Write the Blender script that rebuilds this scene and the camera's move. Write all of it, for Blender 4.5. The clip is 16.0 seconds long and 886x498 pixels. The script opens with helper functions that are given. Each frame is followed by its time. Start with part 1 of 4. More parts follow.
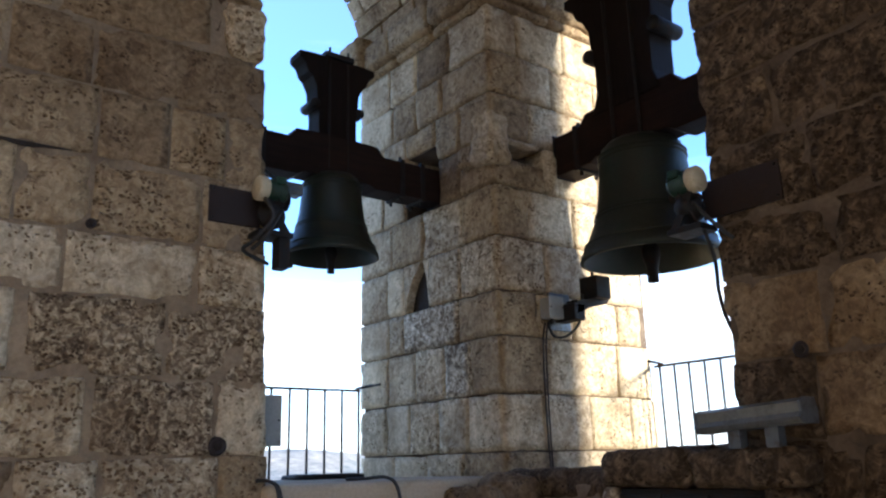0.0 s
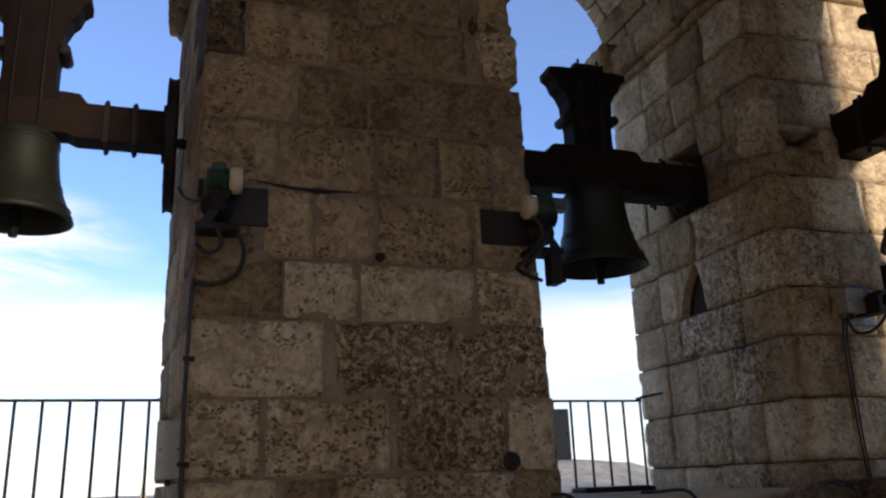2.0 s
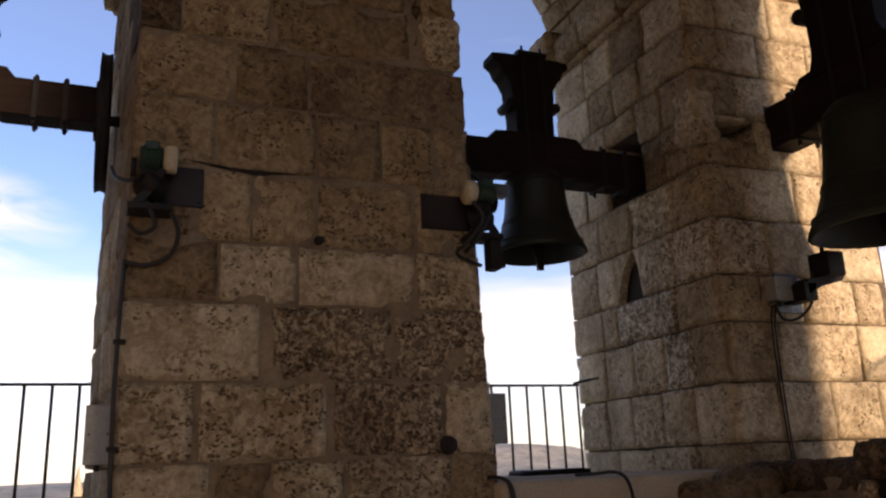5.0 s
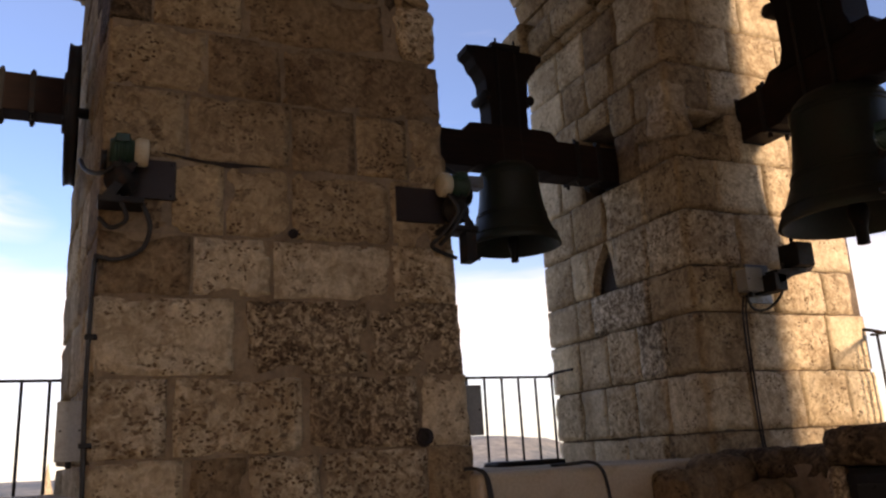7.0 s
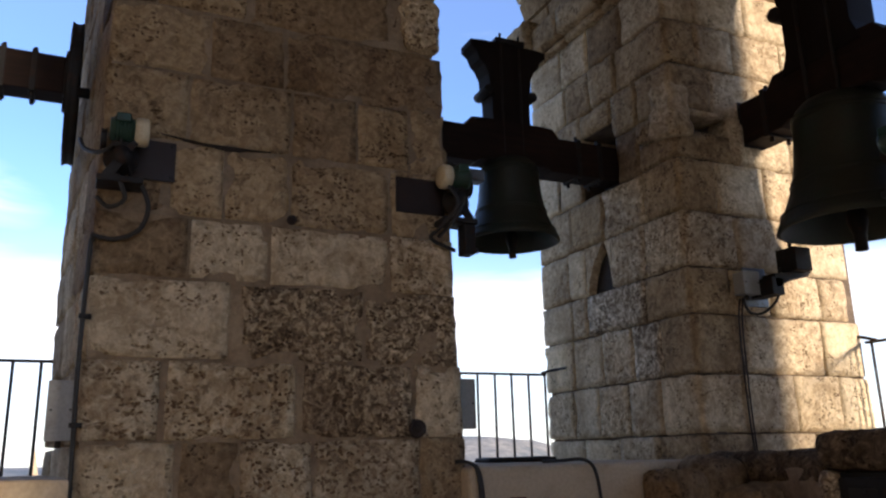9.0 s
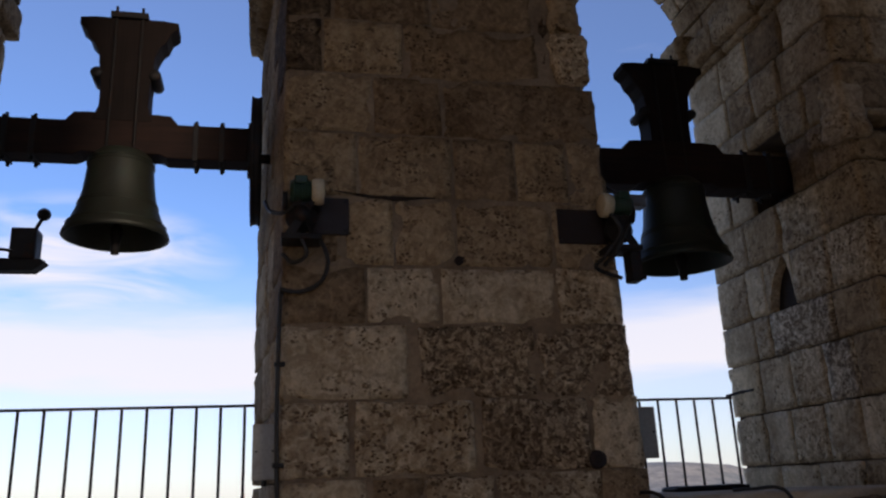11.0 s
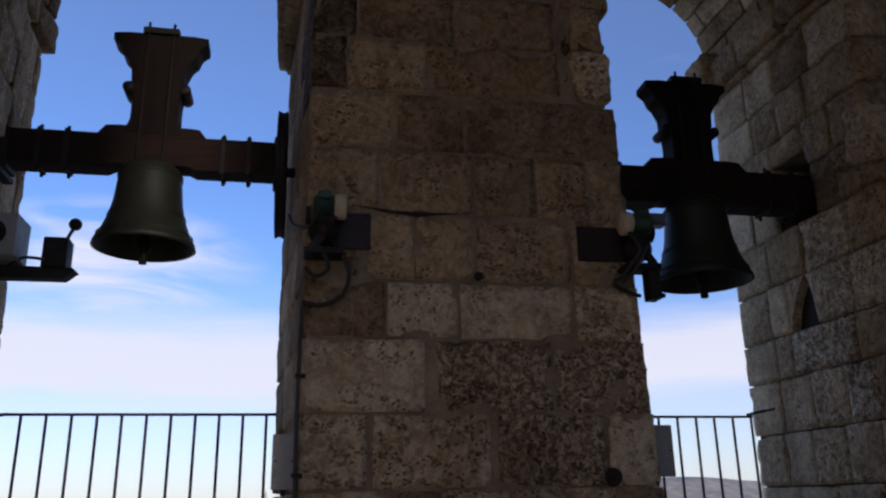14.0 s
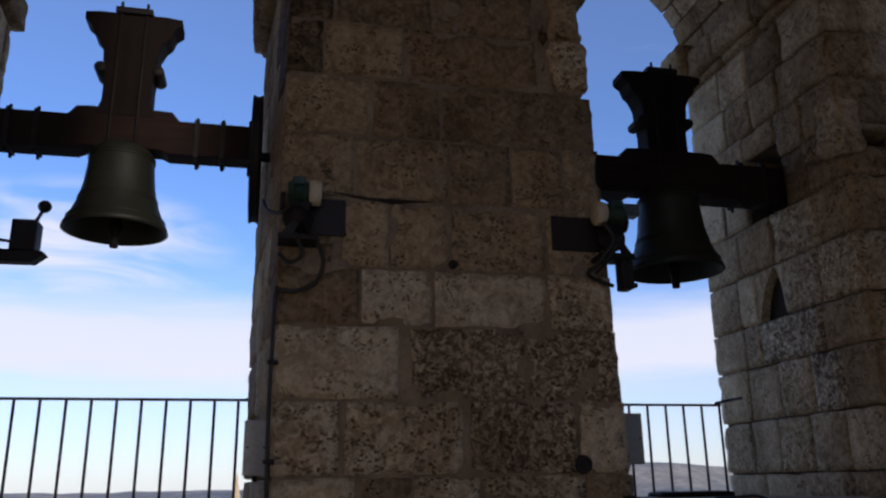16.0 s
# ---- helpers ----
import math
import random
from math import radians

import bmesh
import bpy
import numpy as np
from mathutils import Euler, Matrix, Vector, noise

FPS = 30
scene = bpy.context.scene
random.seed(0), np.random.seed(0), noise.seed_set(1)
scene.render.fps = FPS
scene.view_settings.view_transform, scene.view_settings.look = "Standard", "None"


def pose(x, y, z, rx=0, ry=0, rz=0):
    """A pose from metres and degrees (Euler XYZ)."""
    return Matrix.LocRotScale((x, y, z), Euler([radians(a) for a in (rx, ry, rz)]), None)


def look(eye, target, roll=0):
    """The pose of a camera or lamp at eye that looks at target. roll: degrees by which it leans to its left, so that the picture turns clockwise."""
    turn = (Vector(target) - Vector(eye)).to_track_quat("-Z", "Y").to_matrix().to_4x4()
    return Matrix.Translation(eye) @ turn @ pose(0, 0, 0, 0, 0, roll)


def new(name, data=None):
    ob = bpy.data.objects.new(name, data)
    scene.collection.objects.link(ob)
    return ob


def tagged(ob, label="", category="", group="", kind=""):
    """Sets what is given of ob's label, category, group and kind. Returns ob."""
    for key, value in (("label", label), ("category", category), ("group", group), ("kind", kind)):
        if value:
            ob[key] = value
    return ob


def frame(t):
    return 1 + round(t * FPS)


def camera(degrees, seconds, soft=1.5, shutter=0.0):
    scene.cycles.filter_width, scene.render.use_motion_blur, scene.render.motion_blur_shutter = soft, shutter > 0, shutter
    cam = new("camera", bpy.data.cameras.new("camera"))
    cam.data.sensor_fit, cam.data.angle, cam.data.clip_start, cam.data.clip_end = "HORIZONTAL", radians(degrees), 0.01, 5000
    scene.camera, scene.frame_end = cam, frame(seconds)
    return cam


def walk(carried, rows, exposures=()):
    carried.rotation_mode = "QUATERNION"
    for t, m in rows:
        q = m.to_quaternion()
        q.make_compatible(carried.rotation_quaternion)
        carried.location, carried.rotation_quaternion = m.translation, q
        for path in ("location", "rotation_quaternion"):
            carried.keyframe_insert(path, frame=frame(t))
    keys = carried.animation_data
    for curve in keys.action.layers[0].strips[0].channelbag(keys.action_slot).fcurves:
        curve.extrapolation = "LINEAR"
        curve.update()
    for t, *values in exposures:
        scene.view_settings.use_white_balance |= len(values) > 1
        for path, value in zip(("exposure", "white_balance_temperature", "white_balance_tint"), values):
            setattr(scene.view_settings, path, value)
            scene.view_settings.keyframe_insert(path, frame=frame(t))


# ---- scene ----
cam = camera(57.6, 16.0, 2.3)
PATH = [
    (0, (0.022, -3.751, 1.629), (1.192, -2.213, 2.144), -1.5),
    (0.5, (-0.016, -3.718, 1.646), (1.022, -2.089, 2.166), -1.5),
    (1, (-0.037, -3.724, 1.647), (0.794, -1.994, 2.21), -2.5),
    (1.5, (-0.055, -3.722, 1.62), (0.599, -1.922, 2.198), -2.4),
    (2, (-0.066, -3.726, 1.646), (0.552, -1.907, 2.203), -2.1),
    (2.5, (-0.058, -3.724, 1.65), (0.615, -1.927, 2.212), -1.8),
    (3, (-0.06, -3.72, 1.65), (0.644, -1.938, 2.225), -1.7),
    (3.5, (-0.054, -3.738, 1.647), (0.663, -1.968, 2.241), -1.7),
    (4, (-0.044, -3.738, 1.655), (0.711, -1.978, 2.234), -1.9),
    (4.2, (-0.036, -3.742, 1.654), (0.72, -1.973, 2.2), -2.3),
    (6.3, (-0.046, -3.701, 1.624), (0.691, -1.912, 2.131), -2.7),
    (6.5, (-0.051, -3.713, 1.638), (0.671, -1.918, 2.146), -3.2),
    (7, (-0.045, -3.721, 1.639), (0.764, -1.961, 2.137), -3.2),
    (7.5, (-0.032, -3.717, 1.632), (0.841, -1.984, 2.117), -2.1),
    (8, (-0.038, -3.702, 1.625), (0.82, -1.954, 2.082), -1.6),
    (8.5, (-0.039, -3.705, 1.628), (0.842, -1.976, 2.109), -1.5),
    (9, (-0.052, -3.692, 1.606), (0.768, -1.937, 2.102), -1.4),
    (9.5, (-0.06, -3.725, 1.618), (0.575, -1.906, 2.155), -1.8),
    (10, (-0.076, -3.736, 1.616), (0.45, -1.889, 2.174), -1.8),
    (12.5, (-0.035, -3.869, 1.645), (0.3, -1.986, 2.232), -2.6),
    (13, (-0.058, -3.857, 1.654), (0.268, -1.969, 2.228), -1.4),
    (13.5, (-0.055, -3.843, 1.65), (0.328, -1.97, 2.238), -0.7),
    (14, (-0.044, -3.854, 1.638), (0.313, -1.979, 2.235), -1.1),
    (14.5, (-0.042, -3.87, 1.653), (0.327, -1.993, 2.236), -1.1),
    (15, (-0.044, -3.862, 1.635), (0.344, -1.989, 2.221), -1.4),
    (15.5, (-0.043, -3.862, 1.632), (0.356, -1.992, 2.216), -1.3),
    (16, (-0.045, -3.858, 1.648), (0.375, -1.985, 2.21), -0.9),
]
# the clip's camera darkens and cools its picture as it turns to the open sky
EXPOSURES = [
    (0, 1.85, 5800, 9), (0.5, 1.52, 6000, 10), (1, 1.1, 6100, 10), (1.5, 0.95, 6250, 12), (2, 0.58, 6800, 17), (3, 0.57, 7600, 24), (4, 0.58, 7900, 25), (6.5, 0.68, 8300, 27),
    (7, 0.73, 8200, 26), (8, 0.96, 7550, 21), (9, 0.97, 6650, 17), (9.5, 0.77, 6800, 17), (10, 0.3, 6800, 21), (12.5, 0.02, 6200, 20), (14, -0.04, 6150, 21), (16, 0.0, 6150, 20),
]
walk(cam, [(t, look(e, g, r)) for t, e, g, r in PATH], EXPOSURES)

# ---- light ----
SUN_TRAVEL = Vector((-0.70, 1.555, -0.31)).normalized()
sun_data = bpy.data.lights.new("sun", "SUN")
sun_data.energy, sun_data.angle, sun_data.color = 3.9, radians(6.0), (1.0, 0.87, 0.68)
sun = new("sun", sun_data)
sun.matrix_world = look((0, 0, 30), Vector((0, 0, 30)) + SUN_TRAVEL)

world = bpy.data.worlds.new("sky")
scene.world = world
world.use_nodes = True


def wnode(tree, kind, **kw):
    n = tree.nodes.new(kind)
    for k, v in kw.items():
        if k == "op":
            n.operation = v
        elif k == "blend":
            n.blend_type = v
    return n


def build_sky():
    t = world.node_tree
    t.nodes.clear()
    L = t.links.new
    out, bg = t.nodes.new("ShaderNodeOutputWorld"), t.nodes.new("ShaderNodeBackground")
    sky = t.nodes.new("ShaderNodeTexSky")
    sky.sky_type, sky.sun_disc = "NISHITA", False
    sky.sun_elevation, sky.sun_rotation = radians(10.3), radians(156)
    sky.altitude, sky.air_density, sky.dust_density, sky.ozone_density = 600, 1.0, 0.4, 1.6
    co, sep = t.nodes.new("ShaderNodeTexCoord"), t.nodes.new("ShaderNodeSeparateXYZ")
    L(co.outputs["Generated"], sep.inputs[0])
    # a bank of cloud low over the horizon, streaked sideways
    stretch = t.nodes.new("ShaderNodeMapping")
    stretch.inputs["Scale"].default_value = (1.3, 1.3, 9.0)
    L(co.outputs["Generated"], stretch.inputs[0])
    n1 = t.nodes.new("ShaderNodeTexNoise")
    n1.inputs["Scale"].default_value, n1.inputs["Detail"].default_value, n1.inputs["Roughness"].default_value = 1.7, 5, 0.55
    n1.inputs["Distortion"].default_value = 0.6
    L(stretch.outputs[0], n1.inputs["Vector"])
    wob = wnode(t, "ShaderNodeMath", op="MULTIPLY_ADD")
    wob.inputs[1].default_value, wob.inputs[2].default_value = 0.075, -0.037
    L(n1.outputs["Fac"], wob.inputs[0])
    hgt = wnode(t, "ShaderNodeMath", op="ADD")
    L(sep.outputs["Z"], hgt.inputs[0]), L(wob.outputs[0], hgt.inputs[1])
    bank = t.nodes.new("ShaderNodeValToRGB")
    e = bank.color_ramp.elements
    e[0].position, e[0].color = 0.0, (0.62, 0.62, 0.62, 1)
    e[1].position, e[1].color = 1.0, (0.1, 0.1, 0.1, 1)
    for p, v in ((0.27, 0.02), (0.36, 0.015), (0.48, 0.04), (0.085, 0.45), (0.115, 0.5), (0.135, 0.93), (0.185, 0.88), (0.222, 0.13)):
        el = e.new(p)
        el.color = (v, v, v, 1)
    L(hgt.outputs[0], bank.inputs[0])
    # thin high wisps
    st2 = t.nodes.new("ShaderNodeMapping")
    st2.inputs["Scale"].default_value, st2.inputs["Rotation"].default_value = (2.2, 2.2, 7.5), (0, radians(12), 0)
    st2.inputs["Location"].default_value = (0.35, 0.2, 0.55)
    L(co.outputs["Generated"], st2.inputs[0])
    n2 = t.nodes.new("ShaderNodeTexNoise")
    n2.inputs["Scale"].default_value, n2.inputs["Detail"].default_value, n2.inputs["Roughness"].default_value = 1.25, 7, 0.6
    n2.inputs["Distortion"].default_value = 1.1
    L(st2.outputs[0], n2.inputs["Vector"])
    wisp = t.nodes.new("ShaderNodeValToRGB")
    wisp.color_ramp.elements[0].position, wisp.color_ramp.elements[0].color = 0.55, (0, 0, 0, 1)
    wisp.color_ramp.elements[1].position, wisp.color_ramp.elements[1].color = 0.86, (0.13, 0.13, 0.13, 1)
    L(n2.outputs["Fac"], wisp.inputs[0])
    # one fair plume of cirrus over the north
    near = wnode(t, "ShaderNodeVectorMath", op="DISTANCE")
    squash = t.nodes.new("ShaderNodeMapping")
    squash.inputs["Scale"].default_value = (0.62, 0.62, 1.35)
    L(co.outputs["Generated"], squash.inputs[0])
    L(squash.outputs[0], near.inputs[0])
    near.inputs[1].default_value = (-0.205 * 0.62, 0.945 * 0.62, 0.262 * 1.35)
    patch = t.nodes.new("ShaderNodeValToRGB")
    patch.color_ramp.elements[0].position, patch.color_ramp.elements[0].color = 0.04, (1, 1, 1, 1)
    patch.color_ramp.elements[1].position, patch.color_ramp.elements[1].color = 0.115, (0, 0, 0, 1)
    L(near.outputs["Value"], patch.inputs[0])
    fib = t.nodes.new("ShaderNodeTexNoise")
    fib.inputs["Scale"].default_value, fib.inputs["Detail"].default_value, fib.inputs["Distortion"].default_value = 3.0, 6, 1.6
    aslant = t.nodes.new("ShaderNodeMapping")
    aslant.inputs["Scale"].default_value, aslant.inputs["Rotation"].default_value = (1.6, 1.6, 6.0), (0, radians(-22), 0)
    L(co.outputs["Generated"], aslant.inputs[0])
    L(aslant.outputs[0], fib.inputs["Vector"])
    fibr = t.nodes.new("ShaderNodeValToRGB")
    fibr.color_ramp.elements[0].position, fibr.color_ramp.elements[1].position = 0.36, 0.68
    L(fib.outputs["Fac"], fibr.inputs[0])
    plume = wnode(t, "ShaderNodeMath", op="MULTIPLY")
    L(patch.outputs[0], plume.inputs[0]), L(fibr.outputs[0], plume.inputs[1])
    high = wnode(t, "ShaderNodeMath", op="MAXIMUM")
    L(plume.outputs[0], high.inputs[0]), L(wisp.outputs[0], high.inputs[1])
    both = wnode(t, "ShaderNodeMath", op="MAXIMUM")
    L(bank.outputs[0], both.inputs[0]), L(high.outputs[0], both.inputs[1])
    mix = t.nodes.new("ShaderNodeMix")
    mix.data_type = "RGBA"
    mix.inputs["B"].default_value = CLOUD
    L(both.outputs[0], mix.inputs["Factor"])
    tint = t.nodes.new("ShaderNodeMix")
    tint.data_type, tint.blend_type = "RGBA", "MULTIPLY"
    tint.inputs["Factor"].default_value = 1.0
    tint.inputs["B"].default_value = SKY_TINT
    L(sky.outputs[0], tint.inputs["A"])
    L(tint.outputs["Result"], mix.inputs["A"])
    L(mix.outputs["Result"], bg.inputs[0])
    bg.inputs[1].default_value = SKY_STRENGTH
    L(bg.outputs[0], out.inputs[0])


SKY_STRENGTH = 0.15
CLOUD = (5.6, 5.75, 5.9, 1)
SKY_TINT = (0.80, 1.03, 1.46, 1)
build_sky()

# ---- materials ----


def material(name, base, rough=0.8, metal=0.0):
    m = bpy.data.materials.new(name)
    m.use_nodes = True
    b = m.node_tree.nodes["Principled BSDF"]
    b.inputs["Base Color"].default_value = (*base, 1)
    b.inputs["Roughness"].default_value, b.inputs["Metallic"].default_value = rough, metal
    return m


def noise_node(t, vec, scale, detail=4, rough=0.55, dist=0.0):
    n = t.nodes.new("ShaderNodeTexNoise")
    n.inputs["Scale"].default_value, n.inputs["Detail"].default_value = scale, detail
    n.inputs["Roughness"].default_value, n.inputs["Distortion"].default_value = rough, dist
    t.links.new(vec, n.inputs["Vector"])
    return n.outputs["Fac"]


def ramp(t, fac, *stops):
    r = t.nodes.new("ShaderNodeValToRGB")
    e = r.color_ramp.elements
    while len(e) < len(stops):
        e.new(0.5)
    for el, (p, c) in zip(e, stops):
        el.position, el.color = p, (*c, 1) if len(c) == 3 else c
    t.links.new(fac, r.inputs[0])
    return r.outputs[0]


def blend(t, fac, a, b, kind="MIX"):
    m = t.nodes.new("ShaderNodeMix")
    m.data_type, m.blend_type = "RGBA", kind
    for sock, v in (("Factor", fac), ("A", a), ("B", b)):
        if isinstance(v, (int, float, tuple)):
            m.inputs[sock].default_value = v if not isinstance(v, tuple) else (*v, 1)
        else:
            t.links.new(v, m.inputs[sock])
    return m.outputs["Result"]


def bump(t, height, strength, distance, after=None):
    b = t.nodes.new("ShaderNodeBump")
    b.inputs["Strength"].default_value, b.inputs["Distance"].default_value = strength, distance
    t.links.new(height, b.inputs["Height"])
    if after:
        t.links.new(after, b.inputs["Normal"])
    return b.outputs[0]


def place(t, shift=True):
    """World position, moved by a random step for each object."""
    g = t.nodes.new("ShaderNodeNewGeometry")
    if not shift:
        return g.outputs["Position"]
    o = t.nodes.new("ShaderNodeObjectInfo")
    s = t.nodes.new("ShaderNodeVectorMath")
    s.operation = "MULTIPLY_ADD"
    c = t.nodes.new("ShaderNodeCombineXYZ")
    for i in range(3):
        t.links.new(o.outputs["Random"], c.inputs[i])
    t.links.new(c.outputs[0], s.inputs[0])
    s.inputs[1].default_value = (37.0, 23.0, 51.0)
    t.links.new(g.outputs["Position"], s.inputs[2])
    return s.outputs[0]


def stone(name, light, mid, dark, crust, pits=0.55, relief=1.0, speckle=0.3, grit=17):
    """Weathered limestone. crust: how much of it a brown-black crust covers; pits: how many pits; speckle: how patchy its grain; grit: how fine."""
    light, mid, dark = [(c[0] * 1.03, c[1], c[2] * 0.92) for c in (light, mid, dark)]
    m = material(name, mid, 0.93)
    m.node_tree.nodes["Principled BSDF"].inputs["Specular IOR Level"].default_value = 0.2
    t = m.node_tree
    b = t.nodes["Principled BSDF"]
    v = place(t)
    info = t.nodes.new("ShaderNodeObjectInfo")
    big = noise_node(t, v, 2.6, 5, 0.6, 0.5)
    fine = noise_node(t, v, 30, 6, 0.68)
    patch = noise_node(t, v, grit, 6, 0.68, 0.8)
    col = ramp(t, big, (0.32, dark), (0.5, mid), (0.68, light))
    own = ramp(t, info.outputs["Random"], (0.0, (0.78, 0.74, 0.70)), (0.5, (1.0, 1.0, 1.0)), (1.0, (1.14, 1.10, 1.02)))
    col = blend(t, 1.0, col, own, "MULTIPLY")
    spot = ramp(t, patch, (0.36, (dark[0] * 0.55, dark[1] * 0.5, dark[2] * 0.46)), (0.46, dark), (0.54, mid), (0.66, light))
    col = blend(t, speckle, col, spot)
    grain = ramp(t, fine, (0.3, (0.70, 0.68, 0.66)), (0.62, (1.12, 1.12, 1.1)))
    col = blend(t, 0.85, col, grain, "MULTIPLY")
    cr = noise_node(t, v, grit * 0.6, 10, 0.78, 0.4)
    crm = ramp(t, cr, (0.62 - 0.2 * crust, (0, 0, 0)), (0.69 - 0.2 * crust, (0.8, 0.8, 0.8)))
    grime = noise_node(t, v, 1.3, 2)
    grime = ramp(t, grime, (0.35, (0.35, 0.35, 0.35)), (0.6, (1, 1, 1)))
    crm = blend(t, 1.0, crm, grime, "MULTIPLY")
    col = blend(t, crm, col, (dark[0] * 0.30, dark[1] * 0.28, dark[2] * 0.28))
    # pits, a little drawn out along the bedding
    mp = t.nodes.new("ShaderNodeMapping")
    mp.inputs["Scale"].default_value = (1, 1, 1.35)
    t.links.new(v, mp.inputs[0])
    jig = t.nodes.new("ShaderNodeTexNoise")
    jig.inputs["Scale"].default_value, jig.inputs["Detail"].default_value = 40, 3
    t.links.new(mp.outputs[0], jig.inputs["Vector"])
    off = t.nodes.new("ShaderNodeVectorMath")
    off.operation = "MULTIPLY_ADD"
    t.links.new(jig.outputs["Color"], off.inputs[0])
    off.inputs[1].default_value = (0.035, 0.035, 0.035)
    t.links.new(mp.outputs[0], off.inputs[2])
    vor = t.nodes.new("ShaderNodeTexVoronoi")
    vor.inputs["Scale"].default_value = 42
    t.links.new(off.outputs[0], vor.inputs["Vector"])
    pit = ramp(t, vor.outputs["Distance"], (0.20 + 0.16 * pits, (1, 1, 1)), (0.34 + 0.16 * pits, (0, 0, 0)))
    few = ramp(t, noise_node(t, v, 21, 2), (0.46, (0, 0, 0)), (0.55, (1, 1, 1)))
    pit = blend(t, 1.0, pit, few, "MULTIPLY")
    gate = ramp(t, noise_node(t, v, 4.5, 3), (0.66 - 0.35 * pits, (0, 0, 0)), (0.76 - 0.35 * pits, (1, 1, 1)))
    pit = blend(t, 1.0, pit, gate, "MULTIPLY")
    col = blend(t, pit, col, (dark[0] * 0.5, dark[1] * 0.44, dark[2] * 0.39))
    # damp stains that run over several stones
    run_down = t.nodes.new("ShaderNodeMapping")
    run_down.inputs["Scale"].default_value = (1.0, 1.0, 0.45)
    t.links.new(place(t, False), run_down.inputs[0])
    wash = ramp(t, noise_node(t, run_down.outputs[0], 2.1, 7, 0.62, 0.5), (0.38, (0.60, 0.53, 0.46)), (0.47, (0.92, 0.90, 0.87)), (0.60, (1.12, 1.11, 1.09)))
    col = blend(t, 0.7, col, wash, "MULTIPLY")
    t.links.new(col, b.inputs["Base Color"])
    h1 = bump(t, big, 0.5 * relief, 0.03)
    h2 = bump(t, patch, 0.7 * relief, 0.014, h1)
    h3 = bump(t, fine, 0.5 * relief, 0.010, h2)
    inv = t.nodes.new("ShaderNodeInvert")
    t.links.new(pit, inv.inputs["Color"])
    t.links.new(bump(t, inv.outputs[0], 0.9, 0.014, h3), b.inputs["Normal"])
    return m


STONE = {
    "pale": stone("pale_limestone", (0.68, 0.60, 0.475), (0.58, 0.495, 0.375), (0.38, 0.30, 0.21), 0.24, 0.6, 1.3, 0.5, 20),
    "tan": stone("tan_limestone", (0.48, 0.39, 0.275), (0.37, 0.285, 0.19), (0.24, 0.175, 0.112), 0.3, 0.6, 1.3, 0.5, 20),
    "pitted": stone("pitted_limestone", (0.74, 0.655, 0.515), (0.60, 0.51, 0.385), (0.39, 0.30, 0.205), 0.38, 0.9, 1.6, 0.65, 20),
    "dark": stone("mottled_limestone", (0.70, 0.59, 0.445), (0.47, 0.375, 0.268), (0.215, 0.158, 0.107), 0.45, 0.85, 1.8, 0.85, 27),
    "brown": stone("brown_limestone", (0.37, 0.285, 0.19), (0.265, 0.195, 0.127), (0.17, 0.12, 0.077), 0.26, 0.55, 1.2, 0.55, 20),
    # stained stones of the north pier; elsewhere its dark tones stand for shade
    "sooty": stone("stained_shaded_limestone", (0.23, 0.175, 0.122), (0.13, 0.094, 0.064), (0.07, 0.049, 0.033), 0.5, 0.7, 1.5, 0.8),
    # cream stone whose extra paleness carries sky and sun light
    "sunny": stone("lit_cream_limestone", (0.70, 0.625, 0.50), (0.61, 0.53, 0.41), (0.42, 0.345, 0.25), 0.12, 0.5, 1.1, 0.3, 20),
    "limed": stone("lime_streaked_limestone", (0.80, 0.74, 0.64), (0.60, 0.53, 0.43), (0.20, 0.155, 0.115), 0.4, 0.6, 1.5, 0.75, 24),
}


def mortar_material(name="lime_mortar", low=(0.17, 0.122, 0.078), high=(0.34, 0.26, 0.175)):
    m = material(name, (0.24, 0.175, 0.115), 0.95)
    t = m.node_tree
    v = place(t, False)
    n, f = noise_node(t, v, 4, 5, 0.6), noise_node(t, v, 45, 5, 0.6)
    c = ramp(t, n, (0.35, low), (0.65, high))
    c = blend(t, 0.7, c, ramp(t, f, (0.3, (0.7, 0.7, 0.7)), (0.65, (1.1, 1.1, 1.1))), "MULTIPLY")
    t.links.new(c, t.nodes["Principled BSDF"].inputs["Base Color"])
    t.links.new(bump(t, f, 0.7, 0.012, bump(t, n, 0.5, 0.03)), t.nodes["Principled BSDF"].inputs["Normal"])
    return m


def plaster_material(name, a, b2, c2):
    m = material(name, a, 0.9)
    t = m.node_tree
    v = place(t, False)
    n, f = noise_node(t, v, 2.5, 6, 0.62, 0.5), noise_node(t, v, 60, 4, 0.6)
    c = ramp(t, n, (0.3, c2), (0.48, b2), (0.62, a))
    c = blend(t, 0.5, c, ramp(t, f, (0.35, (0.8, 0.8, 0.8)), (0.6, (1.06, 1.06, 1.06))), "MULTIPLY")
    t.links.new(c, t.nodes["Principled BSDF"].inputs["Base Color"])
    t.links.new(bump(t, f, 0.3, 0.006, bump(t, n, 0.3, 0.02)), t.nodes["Principled BSDF"].inputs["Normal"])
    return m


